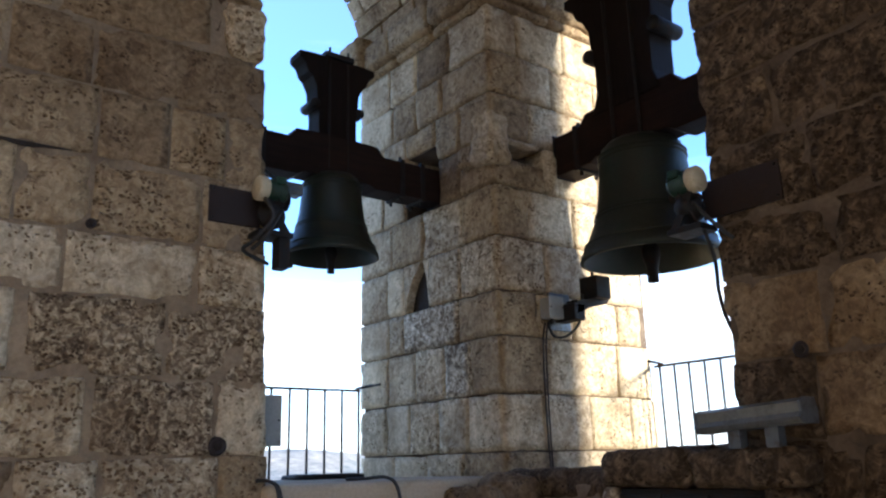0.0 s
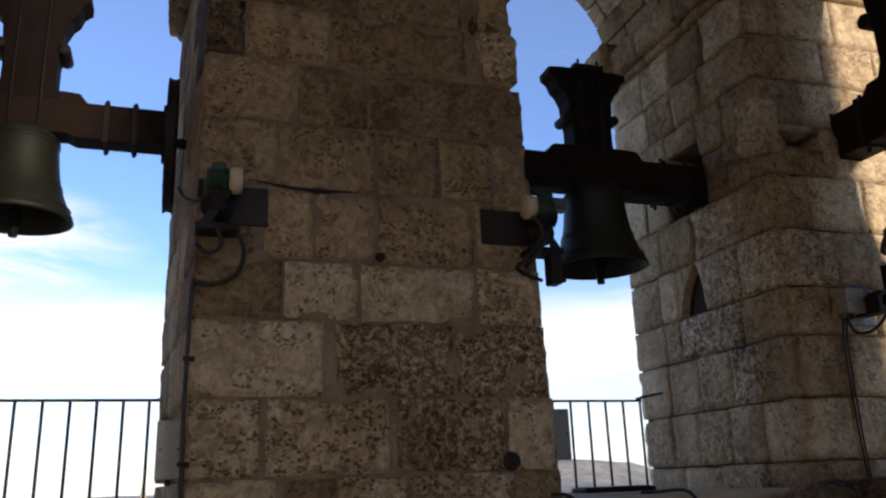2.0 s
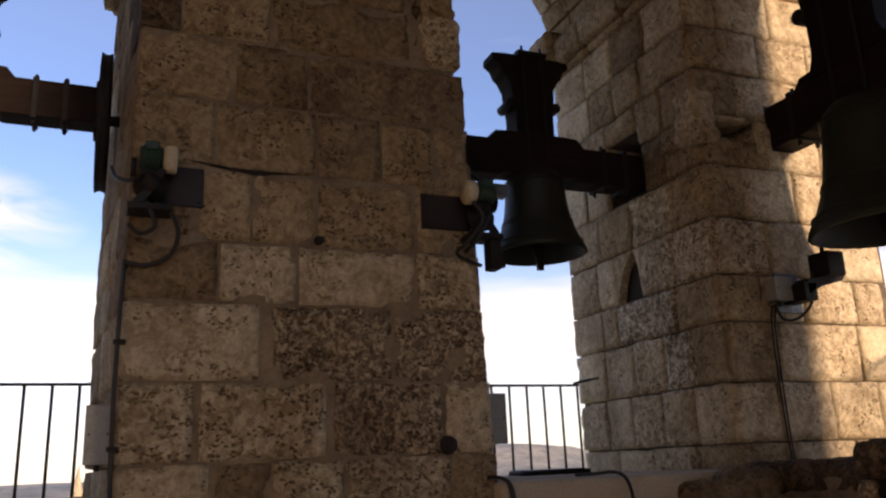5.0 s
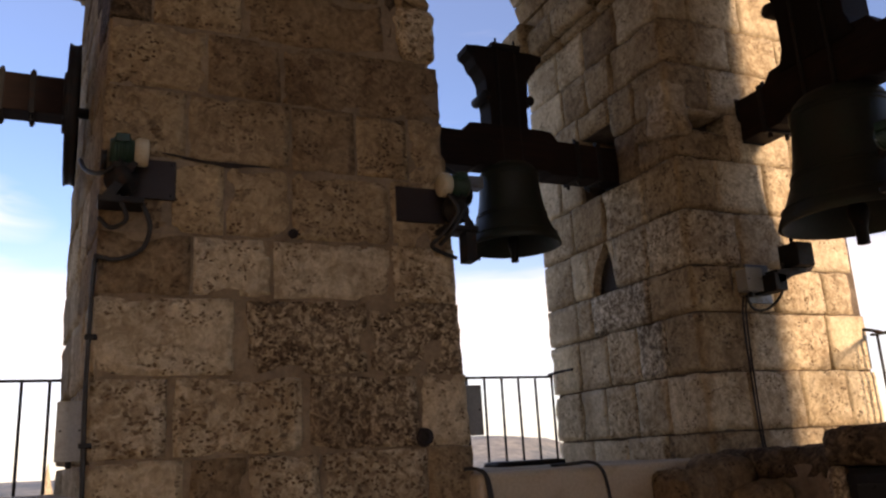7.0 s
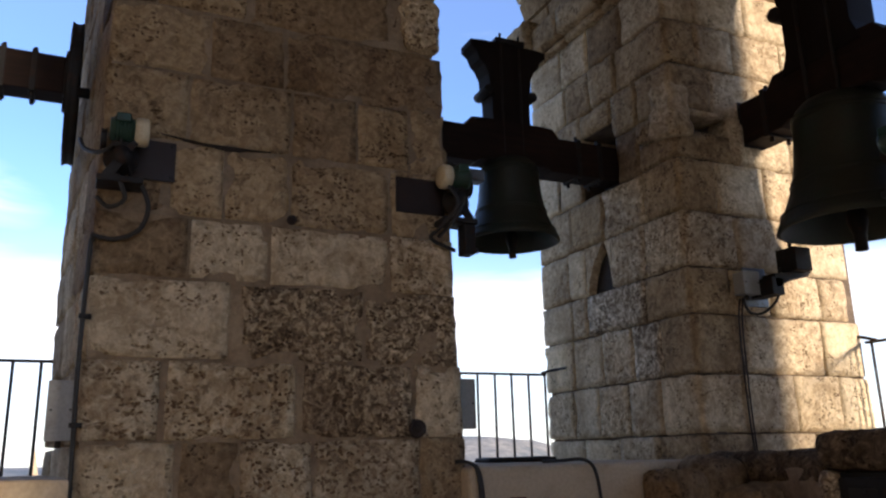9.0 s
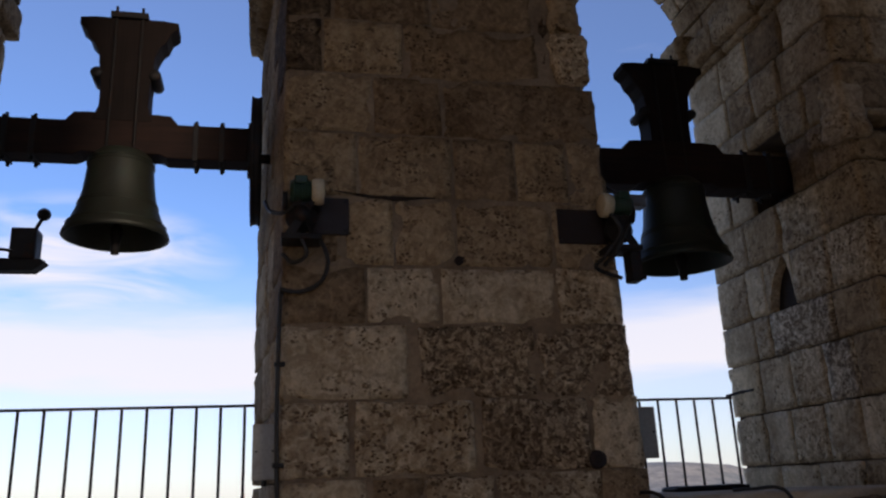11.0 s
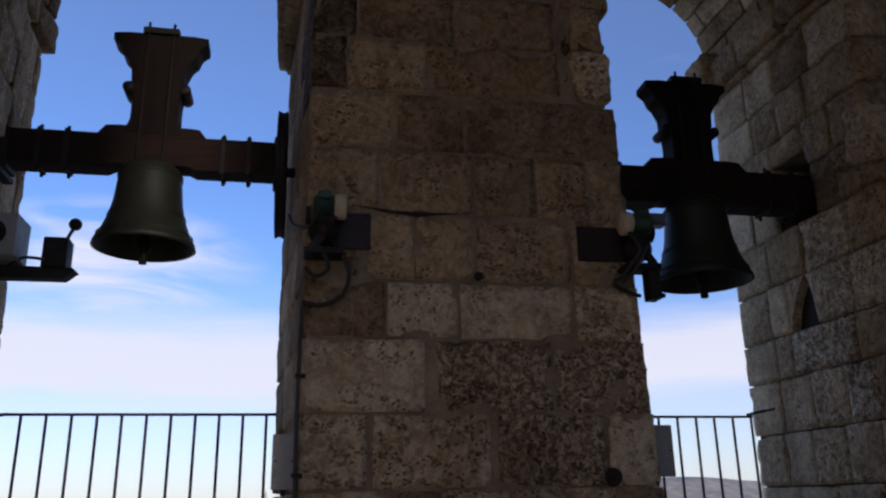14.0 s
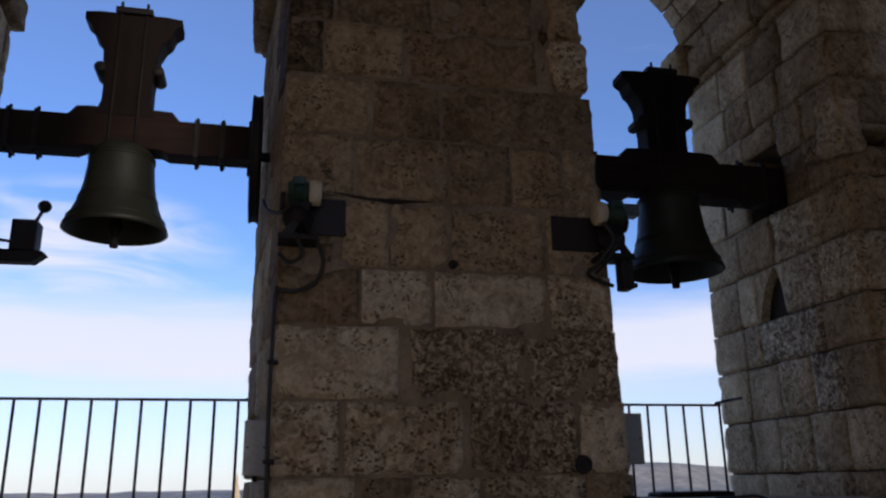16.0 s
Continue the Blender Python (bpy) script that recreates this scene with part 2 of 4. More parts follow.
def worn(name, base, worn_to, rough, metal, scale=14, amount=0.6, depth=0.004):
    """Painted, cast or rusted surface with patches of a second colour."""
    m = material(name, base, rough, metal)
    t = m.node_tree
    b = t.nodes["Principled BSDF"]
    v = place(t)
    n, f = noise_node(t, v, scale, 6, 0.65, 0.3), noise_node(t, v, scale * 7, 4, 0.6)
    mask = ramp(t, n, (0.62 - 0.2 * amount, (0, 0, 0)), (0.72 - 0.1 * amount, (1, 1, 1)))
    c = blend(t, mask, base, worn_to)
    c = blend(t, 0.5, c, ramp(t, f, (0.3, (0.75, 0.75, 0.75)), (0.65, (1.12, 1.12, 1.12))), "MULTIPLY")
    t.links.new(c, b.inputs["Base Color"])
    r = ramp(t, n, (0.3, (rough * 0.8,) * 3), (0.7, (min(1, rough * 1.25),) * 3))
    t.links.new(r, b.inputs["Roughness"])
    t.links.new(bump(t, f, 0.35, depth), b.inputs["Normal"])
    return m


def wood_material(name, light, dark, axis=0):
    m = material(name, light, 0.75)
    t = m.node_tree
    t.nodes["Principled BSDF"].inputs["Specular IOR Level"].default_value = 0.2
    co = t.nodes.new("ShaderNodeTexCoord")
    mp = t.nodes.new("ShaderNodeMapping")
    s = [26.0, 26.0, 26.0]
    s[axis] = 1.6
    mp.inputs["Scale"].default_value = s
    t.links.new(co.outputs["Object"], mp.inputs[0])
    n = noise_node(t, mp.outputs[0], 1.6, 6, 0.6, 0.4)
    w = noise_node(t, co.outputs["Object"], 5, 4)
    c = blend(t, 1.0, ramp(t, n, (0.3, dark), (0.7, light)), ramp(t, w, (0.3, (0.6, 0.6, 0.6)), (0.7, (1.1, 1.1, 1.1))), "MULTIPLY")
    t.links.new(c, t.nodes["Principled BSDF"].inputs["Base Color"])
    t.links.new(bump(t, n, 0.5, 0.006), t.nodes["Principled BSDF"].inputs["Normal"])
    return m


MORTAR = mortar_material()
POINTING = mortar_material("pale_pointing", (0.185, 0.128, 0.078), (0.34, 0.25, 0.155))
BROWN_POINTING = mortar_material("brown_pointing", (0.17, 0.12, 0.075), (0.31, 0.235, 0.155))
DARK_POINTING = mortar_material("weathered_pointing", (0.07, 0.05, 0.034), (0.20, 0.15, 0.105))
# mortar darkened to carry the east pier's shade in its colour
SHADE_MORTAR = mortar_material("shade_dark_mortar", (0.08, 0.056, 0.037), (0.17, 0.125, 0.083))
PLASTER = plaster_material("cream_plaster", (0.52, 0.43, 0.31), (0.45, 0.36, 0.245), (0.28, 0.21, 0.14))
# pale tone chosen so unseen walls and floor bounce light onto the piers
BOUNCE_PLASTER = plaster_material("pale_bounce_plaster", (0.74, 0.69, 0.61), (0.67, 0.61, 0.52), (0.48, 0.41, 0.33))
BRONZE = worn("green_bronze", (0.032, 0.034, 0.025), (0.028, 0.04, 0.028), 0.5, 0.4, 6, 0.7)
WOOD = wood_material("red_brown_wood", (0.027, 0.013, 0.009), (0.013, 0.007, 0.0055))
WOOD_UP = wood_material("red_brown_wood_upright", (0.016, 0.009, 0.007), (0.009, 0.005, 0.004), 2)
IRON = worn("black_iron", (0.018, 0.017, 0.017), (0.05, 0.026, 0.017), 0.65, 0.5, 18, 0.4)
# near-black brown that stands for shade in cracks and holes
HOLLOW_SHADE = worn("dark_brown_hollow_shade", (0.022, 0.015, 0.011), (0.045, 0.031, 0.021), 0.95, 0.0, 12, 0.5, 0.02)
RAIL = worn("black_painted_rail", (0.025, 0.025, 0.027), (0.09, 0.045, 0.025), 0.5, 0.3, 20, 0.3)
BROWN_STEEL = worn("brown_painted_steel", (0.022, 0.013, 0.011), (0.038, 0.02, 0.014), 0.55, 0.3, 15, 0.4)
CREAM = worn("cream_plastic", (0.55, 0.48, 0.33), (0.42, 0.35, 0.22), 0.45, 0.0, 12, 0.3, 0.001)
GREEN = worn("green_motor_paint", (0.012, 0.045, 0.028), (0.015, 0.025, 0.018), 0.45, 0.1, 22, 0.4, 0.001)
GREY = worn("grey_plastic", (0.30, 0.30, 0.28), (0.22, 0.21, 0.19), 0.5, 0.0, 10, 0.4, 0.001)
STEEL = worn("blue_grey_steel", (0.14, 0.16, 0.18), (0.10, 0.09, 0.08), 0.45, 0.5, 12, 0.4, 0.001)
ZINC = worn("galvanised_steel", (0.22, 0.23, 0.22), (0.14, 0.14, 0.13), 0.45, 0.6, 9, 0.5, 0.001)
RUBBER = worn("black_cable", (0.02, 0.02, 0.02), (0.04, 0.037, 0.034), 0.6, 0.0, 25, 0.3, 0.0008)
RED = worn("red_painted_steel", (0.10, 0.025, 0.018), (0.045, 0.022, 0.015), 0.5, 0.2, 20, 0.4)
SCREEN = worn("dark_dusty_glass", (0.015, 0.015, 0.016), (0.04, 0.037, 0.033), 0.3, 0.0, 8, 0.4, 0.0005)

# ---- mesh helpers ----


def part(name, bm, mat, parent=None, label="", m=None):
    me = bpy.data.meshes.new(name)
    bm.to_mesh(me)
    bm.free()
    me.materials.append(mat)
    ob = new(name, me)
    if parent:
        ob.parent = parent
    if m is not None:
        ob.matrix_basis = m
    return tagged(ob, label)


def thing(name, m, label, category, group="", kind=""):
    ob = new(name)
    ob.empty_display_size = 0.1
    ob.matrix_basis = m
    return tagged(ob, label, category, group, kind)


def box(x0, x1, y0, y1, z0, z1, bevel=0.004, bm=None, m=None):
    bm = bm or bmesh.new()
    r = bmesh.ops.create_cube(bm, size=1.0)
    vs = r["verts"]
    for v in vs:
        v.co = Vector((x0 + (v.co.x + 0.5) * (x1 - x0), y0 + (v.co.y + 0.5) * (y1 - y0), z0 + (v.co.z + 0.5) * (z1 - z0)))
    if bevel:
        es = {e for v in vs for e in v.link_edges}
        r = bmesh.ops.bevel(bm, geom=list(es), offset=bevel, segments=2, affect="EDGES", profile=0.5)
        vs = r["verts"]
    if m is not None:
        bmesh.ops.transform(bm, matrix=m, verts=list({v for v in vs}))
    return bm


def lathe(profile, steps=40, bm=None, m=None, smooth=True):
    """Turns (radius, height) pairs about z."""
    bm = bm or bmesh.new()
    rings = []
    for r, z in profile:
        if r < 1e-5:
            rings.append([bm.verts.new((0, 0, z))])
        else:
            rings.append([bm.verts.new((r * math.cos(2 * math.pi * i / steps), r * math.sin(2 * math.pi * i / steps), z)) for i in range(steps)])
    for a, b in zip(rings, rings[1:]):
        for i in range(steps):
            j = (i + 1) % steps
            q = [a[i % len(a)], a[j % len(a)], b[j % len(b)], b[i % len(b)]]
            q = list(dict.fromkeys(q))
            if len(q) > 2:
                f = bm.faces.new(q)
                f.smooth = smooth
    bmesh.ops.recalc_face_normals(bm, faces=bm.faces[:])
    if m is not None:
        bmesh.ops.transform(bm, matrix=m, verts=[v for r in rings for v in r])
    return bm


def rod(a, b, r, steps=12, bm=None):
    a, b = Vector(a), Vector(b)
    d = b - a
    m = Matrix.Translation(a) @ d.to_track_quat("Z", "Y").to_matrix().to_4x4()
    h = d.length
    return lathe([(0, 0), (r * 0.85, 0), (r, r * 0.15), (r, h - r * 0.15), (r * 0.85, h), (0, h)], steps, bm, m)


def tube(points, r, steps=8, bm=None, cuts=6):
    """A round tube along a smooth line through the points."""
    bm = bm or bmesh.new()
    p = [Vector(q) for q in points]
    line = []
    for i in range(len(p) - 1):
        a, b, c, d = p[max(i - 1, 0)], p[i], p[i + 1], p[min(i + 2, len(p) - 1)]
        for k in range(cuts):
            s = k / cuts
            line.append(0.5 * (2 * b + (c - a) * s + (2 * a - 5 * b + 4 * c - d) * s * s + (3 * b - 3 * c + d - a) * s ** 3))
    line.append(p[-1])
    rings, side = [], None
    for i, q in enumerate(line):
        d = (line[min(i + 1, len(line) - 1)] - line[max(i - 1, 0)]).normalized()
        if side is None:
            side = d.orthogonal().normalized()
        side = (side - d * side.dot(d)).normalized()
        up = d.cross(side)
        rings.append([bm.verts.new(q + r * (math.cos(2 * math.pi * k / steps) * side + math.sin(2 * math.pi * k / steps) * up)) for k in range(steps)])
    for a, b in zip(rings, rings[1:]):
        for k in range(steps):
            bm.faces.new((a[k], a[(k + 1) % steps], b[(k + 1) % steps], b[k])).smooth = True
    bm.faces.new(rings[0][::-1]), bm.faces.new(rings[-1])
    return bm


def plate(outline, depth, bevel=0.008, bm=None):
    """An outline in x and z, drawn out to depth along y, centred."""
    bm = bm or bmesh.new()
    f = bm.faces.new([bm.verts.new((x, -depth / 2, z)) for x, z in outline])
    r = bmesh.ops.extrude_face_region(bm, geom=[f])
    bmesh.ops.translate(bm, vec=(0, depth, 0), verts=[v for v in r["geom"] if isinstance(v, bmesh.types.BMVert)])
    bmesh.ops.recalc_face_normals(bm, faces=bm.faces[:])
    if bevel:
        es = [e for e in bm.edges if abs(e.verts[0].co.y - e.verts[1].co.y) < 1e-6]
        bmesh.ops.bevel(bm, geom=es, offset=bevel, segments=2, affect="EDGES", profile=0.5)
    return bm


def stone_mesh(x0, x1, y0, y1, z0, z1, faces, wear=1.0, cell=0.05, radius=0.010):
    """A squared stone with rounded, uneven arrises; only the named faces are meshed finely."""
    lo, hi = np.array((x0, y0, z0)), np.array((x1, y1, z1))
    size = hi - lo
    n = [max(2, int(round(s / cell))) for s in size]
    verts, quads, index = [], [], {}
    seed = Vector((random.uniform(-50, 50), random.uniform(-50, 50), random.uniform(-50, 50)))
    rad = min(radius * random.uniform(0.7, 1.5), min(size) * 0.3)

    def vert(i, j, k):
        key = (i, j, k)
        if key in index:
            return index[key]
        g = []
        for q, m in zip(key, n):
            s = q / m
            g.append(s)
        p = lo + np.array(g) * size
        inner = np.minimum(np.maximum(p, lo + rad), hi - rad)
        d = p - inner
        ln = np.linalg.norm(d)
        on = sum(1 for q, m in zip(key, n) if q in (0, m))
        if ln > 1e-9:
            p = inner + d / ln * min(ln, rad)
        w = Vector(p)
        a = noise.noise_vector(w * 5.0 + seed) * 0.010 * wear + noise.noise_vector(w * 17.0 + seed) * 0.006 * wear
        chip = max(0.0, noise.noise(w * 7.0 - seed) - 0.12) * 0.07 * wear if on > 1 else 0.0
        c = Vector((lo + hi) / 2)
        toward = (c - w).normalized()
        w = w + a + toward * chip
        index[key] = len(verts)
        verts.append(w[:])
        return index[key]

    spec = {"-x": (0, 0), "+x": (0, 1), "-y": (1, 0), "+y": (1, 1), "-z": (2, 0), "+z": (2, 1)}
    for f in faces:
        ax, end = spec[f]
        u, v = [a for a in range(3) if a != ax]
        for a in range(n[u]):
            for b in range(n[v]):
                q = []
                for da, db in ((0, 0), (1, 0), (1, 1), (0, 1)):
                    key = [0, 0, 0]
                    key[ax], key[u], key[v] = n[ax] * end, a + da, b + db
                    q.append(vert(*key))
                flip = (end == 0) != (ax == 1)
                quads.append(q[::-1] if flip else q)
    me = bpy.data.meshes.new("stone")
    me.from_pydata(verts, [], quads)
    me.polygons.foreach_set("use_smooth", [True] * len(quads))
    return me


def stone_block(parent, kind, x0, x1, y0, y1, z0, z1, faces, wear=1.0, cell=0.05, radius=0.010, name="stone_block"):
    me = stone_mesh(x0, x1, y0, y1, z0, z1, faces, wear, cell, radius)
    me.materials.append(STONE[kind])
    ob = new(name, me)
    ob.parent = parent
    return ob


# ---- the belfry: square, two arched openings a side, corner piers ----
T = 1.66            # thickness of the north wall
TE = 1.45           # thickness of the east wall
A0, A1 = 0.0, 1.74  # middle pier of the north wall
XW, XE = -1.66, 3.305  # inner faces, west and east
YN, YS = 0.0, -4.93    # inner faces, north and south
C0, C1 = -3.25, -1.59  # middle pier of the east wall
TOP = 7.0
SILL = 1.55
SPRING = 5.03
COURSES = (1.0, 1.34, 1.69, 2.04, 2.40, 2.69, 3.05, 3.40, 3.74, 4.06, 4.38, 4.72)


def core(name, x0, x1, y0, y1, z0, z1, label, mat=MORTAR):
    ob = part(name, box(x0, x1, y0, y1, z0, z1, 0), mat)
    return tagged(ob, label, "pier", kind="structure")


R = 0.014  # how far the mortar core lies behind the stone faces
RB = 0.03
pier_a = core("pier_north", A0 + R, A1 - 0.03, YN + 0.008, T - R, 0, 2.69, "square middle pier of weathered limestone blocks", POINTING)
part("mortar_bed", box(A0 + R, A1 - 0.055, YN + 0.005, T - R, 2.69, 3.73, 0), BROWN_POINTING, pier_a)
part("mortar_bed", box(A0 + R, 1.62, YN + 0.005, T - R, 3.73, SPRING, 0), BROWN_POINTING, pier_a)
pier_b = core("pier_north_east", XE + 0.60, XE + TE - R, YN + RB, T - R, 0, SPRING, "corner pier of pale limestone blocks, half sunlit", DARK_POINTING)
for ya, yb, za, zb in ((RB, T - R, 0, 2.66), (RB, 0.70, 2.66, 3.05), (1.06, T - R, 2.66, 3.05), (RB, T - R, 3.05, 3.40), (0.2, 0.60, 3.40, 3.88),
                       (1.03, T - R, 3.40, 3.88), (RB, T - R, 3.88, SPRING)):
    part("mortar_bed", box(XE + RB, XE + 0.61, ya, yb, za, zb, 0), DARK_POINTING, pier_b)
pier_c = core("pier_east", XE + R, XE + TE - R, C0 + R, C1 - R, 0, SPRING, "middle pier of limestone blocks, its shade put into dark stone", SHADE_MORTAR)
pier_d = core("pier_north_west", XW - T + R, XW - 0.26, YN + R, T - R, 0, SPRING, "shaded corner pier of limestone blocks")


def run(a, b, lo=0.28, hi=0.62):
    """Random joints from a to b."""
    out = [a]
    while b - out[-1] > hi:
        out.append(out[-1] + random.uniform(lo, hi))
    if b - out[-1] < 0.16 and len(out) > 1:
        out.pop()
    return out + [b]


G = 0.005  # half a joint
# middle pier, inner face: joints of each course, and the kinds of its stones
FRONT = (
    (1.0, (0, 0.55, 1.05, 1.78), "pale pitted pitted"),
    (1.34, (0, 0.40, 0.66, 0.99, 1.525, 1.77), "pale brown pitted pitted tan"),
    (1.69, (0, 0.325, 0.925, 1.49, 1.75), "pitted pitted dark pale"),
    (2.04, (0, 0.625, 1.24, 1.735), "pale dark dark"),
    (2.40, (0, 0.40, 0.77, 1.375, 1.725), "brown pale pale pitted"),
    (2.69, (0, 0.30, 0.545, 0.86, 1.38, 1.715), "brown tan tan tan tan"),
    (3.05, (0, 0.365, 0.86, 1.20, 1.49, 1.705), "tan tan brown tan tan"),
    (3.40, (0, 0.45, 0.82, 1.69), "tan brown brown"),
    (3.74, (0, 0.19, 0.62, 1.38), "sooty tan brown"),
    (4.06, (0, 0.24, 0.78, 1.36), "sooty brown brown"),
    (4.40, (0, 0.70, 1.68), "brown brown"),
)
# joints filled wide with brown mortar
WIDE = {(1.69, 0.925): 0.02, (2.04, 0.625): 0.03, (1.69, 0.325): 0.014, (1.69, 1.49): 0.012, (1.34, 0.40): 0.012}


def lean(ob, by, near):
    """Splays a reveal: moves what lies within `near` of the face outwards, the more the further out."""
    for v in ob.data.vertices:
        if abs(v.co.x - near) < 10 and v.co.y > 0 and ((by < 0 and (v.co.x < near if near < 1 else True)) or by > 0):
            v.co.x += by * v.co.y / T


random.seed(11)
for (z0, xs, kinds), z1 in zip(FRONT, COURSES[1:]):
    for i, (xa, xb, kind) in enumerate(zip(xs, xs[1:], kinds.split())):
        first, last = i == 0, i == len(kinds.split()) - 1
        deep = random.uniform(0.34, 0.7) if first or last else 0.3
        proud = random.uniform(-0.004, 0.008)
        ob = stone_block(pier_a, kind, xa + (0 if first else WIDE.get((z0, xa), G)), xb - (0 if xb > 1.6 else WIDE.get((z0, xb), G)), YN - proud, YN + deep, z0 + (0.0015 if last else G), z1 - (0.0015 if last else G),
                    ["-y", "-z", "+z", "-x", "+x"], (1.4 if last else 0.5 if z0 > 2.6 else 0.7) if kind != "dark" else 1.3, 0.045, 0.007)
        if first:
            lean(ob, -0.145, 0.12)
            ys = run(deep, T, 0.35, 0.7)
            for ya, yb in zip(ys, ys[1:]):
                ob = stone_block(pier_a, random.choice(("tan", "pale", "tan")), 0.0, 0.3, ya + G, yb, z0 + G, z1 - G, ["-x", "-z", "+z", "+y", "-y"], 0.9)
                lean(ob, -0.145, 0.12)
# broken-out moulded stone high on the edge of the middle pier
stone_block(pier_a, "pitted", 1.44, 1.68, -0.07, 0.4, 3.76, 4.08, ["-y", "-x", "+x", "-z", "+z"], 3.2, 0.022, 0.08, "broken_stone")
stone_block(pier_a, "tan", 1.46, 1.66, -0.05, 0.4, 4.05, 4.38, ["-y", "-x", "+x", "-z", "+z"], 3.0, 0.022, 0.06, "broken_stone")
stone_block(pier_a, "sooty", 1.385, 1.46, 0.01, 0.4, 3.78, 4.36, ["-y", "-x", "+x", "-z", "+z"], 1.5, 0.04, 0.01, "broken_stone")
# dark strip painting the shade of the open bed joint beside the motor
part("soil_fill", plate([(0.22, 3.082), (0.31, 3.064), (0.40, 3.051), (0.48, 3.043), (0.54, 3.034), (0.60, 3.036), (0.64, 3.046), (0.76, 3.056), (0.587, 3.057), (0.446, 3.057), (0.31, 3.073)], 0.03, 0), HOLLOW_SHADE, pier_a, m=Matrix.Translation((0, 0.008, 0)))
stone_block(pier_a, "tan", 1.38, 1.70, -0.01, 0.4, 4.36, 4.66, ["-y", "-x", "+x", "-z", "+z"], 1.5)

# corner pier: joints along the reveal and along the inner face, from the arris
REVEAL = {1.69: (0.34, 0.66, 1.0, 1.30), 2.04: (0.30, 0.58, 0.92, 1.27), 2.40: (0.42, 1.06, 1.24), 2.69: (0.38, 1.27), 3.05: (0.35, 0.80, 1.20),
          3.40: (0.36, 1.32), 3.74: (0.34, 1.30), 4.06: (0.54, 0.86, 1.18), 4.38: (0.44, 0.85, 1.21)}
INNER = {1.69: (0.33, 0.76, 1.16), 2.04: (0.40, 1.07), 2.40: (0.34, 0.66, 1.10), 2.69: (0.42, 0.98), 3.05: (0.30, 0.72, 1.12), 3.40: (0.48, 1.0),
         3.74: (0.35, 0.90), 4.06: (0.25, 0.57, 1.03), 4.38: (0.26, 0.73)}
EDGE = {2.04: 0.03, 2.40: 0.09, 2.69: 0.05, 3.05: 0.02}  # how far the outer edge is worn back


def split(joints, a, b):
    """The joints that lie well between a and b, with both ends."""
    return [a] + [q for q in joints if a + 0.08 < q < b - 0.08] + [b]


random.seed(23)
J = 0.004  # half a joint of the corner pier
# corner pier: the two reveals that meet in one arris
for n, (z0, z1) in enumerate(zip(COURSES, COURSES[1:])):
    qx, qy = INNER.get(z0, (0.4,))[0], REVEAL.get(z0, (0.4,))[0]
    stone_block(pier_b, random.choice(("tan", "tan", "brown") if 3.0 < z0 < 4.3 else ("pale", "pitted", "tan", "pale")), XE, XE + qx - J, YN, YN + qy - J, z0 + J, (3.585 if z0 == 3.40 else z1 - J), ["-x", "-y", "-z", "+z"], 0.6, 0.045, 0.006)
    hole = {2.69: (0.755, 1.05, 2.69, 3.05), 3.40: (0.60, 1.03, 3.40, 3.74), 3.74: (0.62, 1.0, 3.74, 3.88)}.get(z0)
    spans = [(qy, hole[0]), hole[:2], (hole[1], T + 0.005)] if hole else [(qy, T + 0.005)]
    for span in spans:
        gap = hole and span == hole[:2]
        ys = list(span) if gap else split(REVEAL.get(z0, (0.8, 1.2)), *span)
        for ya, yb in zip(ys, ys[1:]):
            za, zb = z0 + J, z1 - J
            if gap:
                za, zb = (za, hole[2]) if hole[2] > z0 + 0.05 else (hole[3] + 0.005, zb)
                if zb - za < 0.05:
                    continue
            s = 0.0
            # outer stones get paler kinds: the sky light is put into their colour
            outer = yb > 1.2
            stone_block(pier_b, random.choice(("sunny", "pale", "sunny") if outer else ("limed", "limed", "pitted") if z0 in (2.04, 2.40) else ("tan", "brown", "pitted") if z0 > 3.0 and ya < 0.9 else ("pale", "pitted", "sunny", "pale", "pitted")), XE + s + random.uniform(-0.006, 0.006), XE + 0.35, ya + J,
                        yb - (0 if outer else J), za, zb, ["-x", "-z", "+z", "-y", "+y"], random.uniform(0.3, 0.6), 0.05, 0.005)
    xs = split([XE + q for q in INNER.get(z0, (0.4, 0.9))], XE + qx, XE + TE - EDGE.get(z0, 0))
    for xa, xb in zip(xs, xs[1:]):
        # paler kinds towards the sunlit end, brightness painted by stone choice
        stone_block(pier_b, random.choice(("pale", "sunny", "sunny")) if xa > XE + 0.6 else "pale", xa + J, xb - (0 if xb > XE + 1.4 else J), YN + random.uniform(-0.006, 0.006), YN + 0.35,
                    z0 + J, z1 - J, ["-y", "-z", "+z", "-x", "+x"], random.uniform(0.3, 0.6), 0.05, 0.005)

# fillers that leave a pointed hole above the middle of the reveal
for outline in (((1.035, 3.045), (0.815, 3.045), (0.86, 2.99), (0.93, 2.92), (0.985, 2.82), (1.02, 2.70), (1.035, 2.695)), ((0.73, 3.045), (0.80, 3.045), (0.775, 2.98), (0.75, 2.88), (0.737, 2.76), (0.73, 2.70))):
    fill = part("filler_stone", plate([(y, z) for y, z in outline], 0.34, 0.006), STONE["pale"], pier_b)
    fill.matrix_basis = Matrix.Translation((XE + 0.172, 0.02, 0)) @ Matrix(((0, -1, 0, 0), (1, 0, 0, 0), (0, 0, 1, 0), (0, 0, 0, 1)))
# dark block set in the hole in place of its deep shade
part("soil_fill", box(XE + 0.07, XE + 0.20, 0.66, 1.08, 2.6, 3.06, 0.01), HOLLOW_SHADE, pier_b, "dark fill that paints the shade inside the hole")
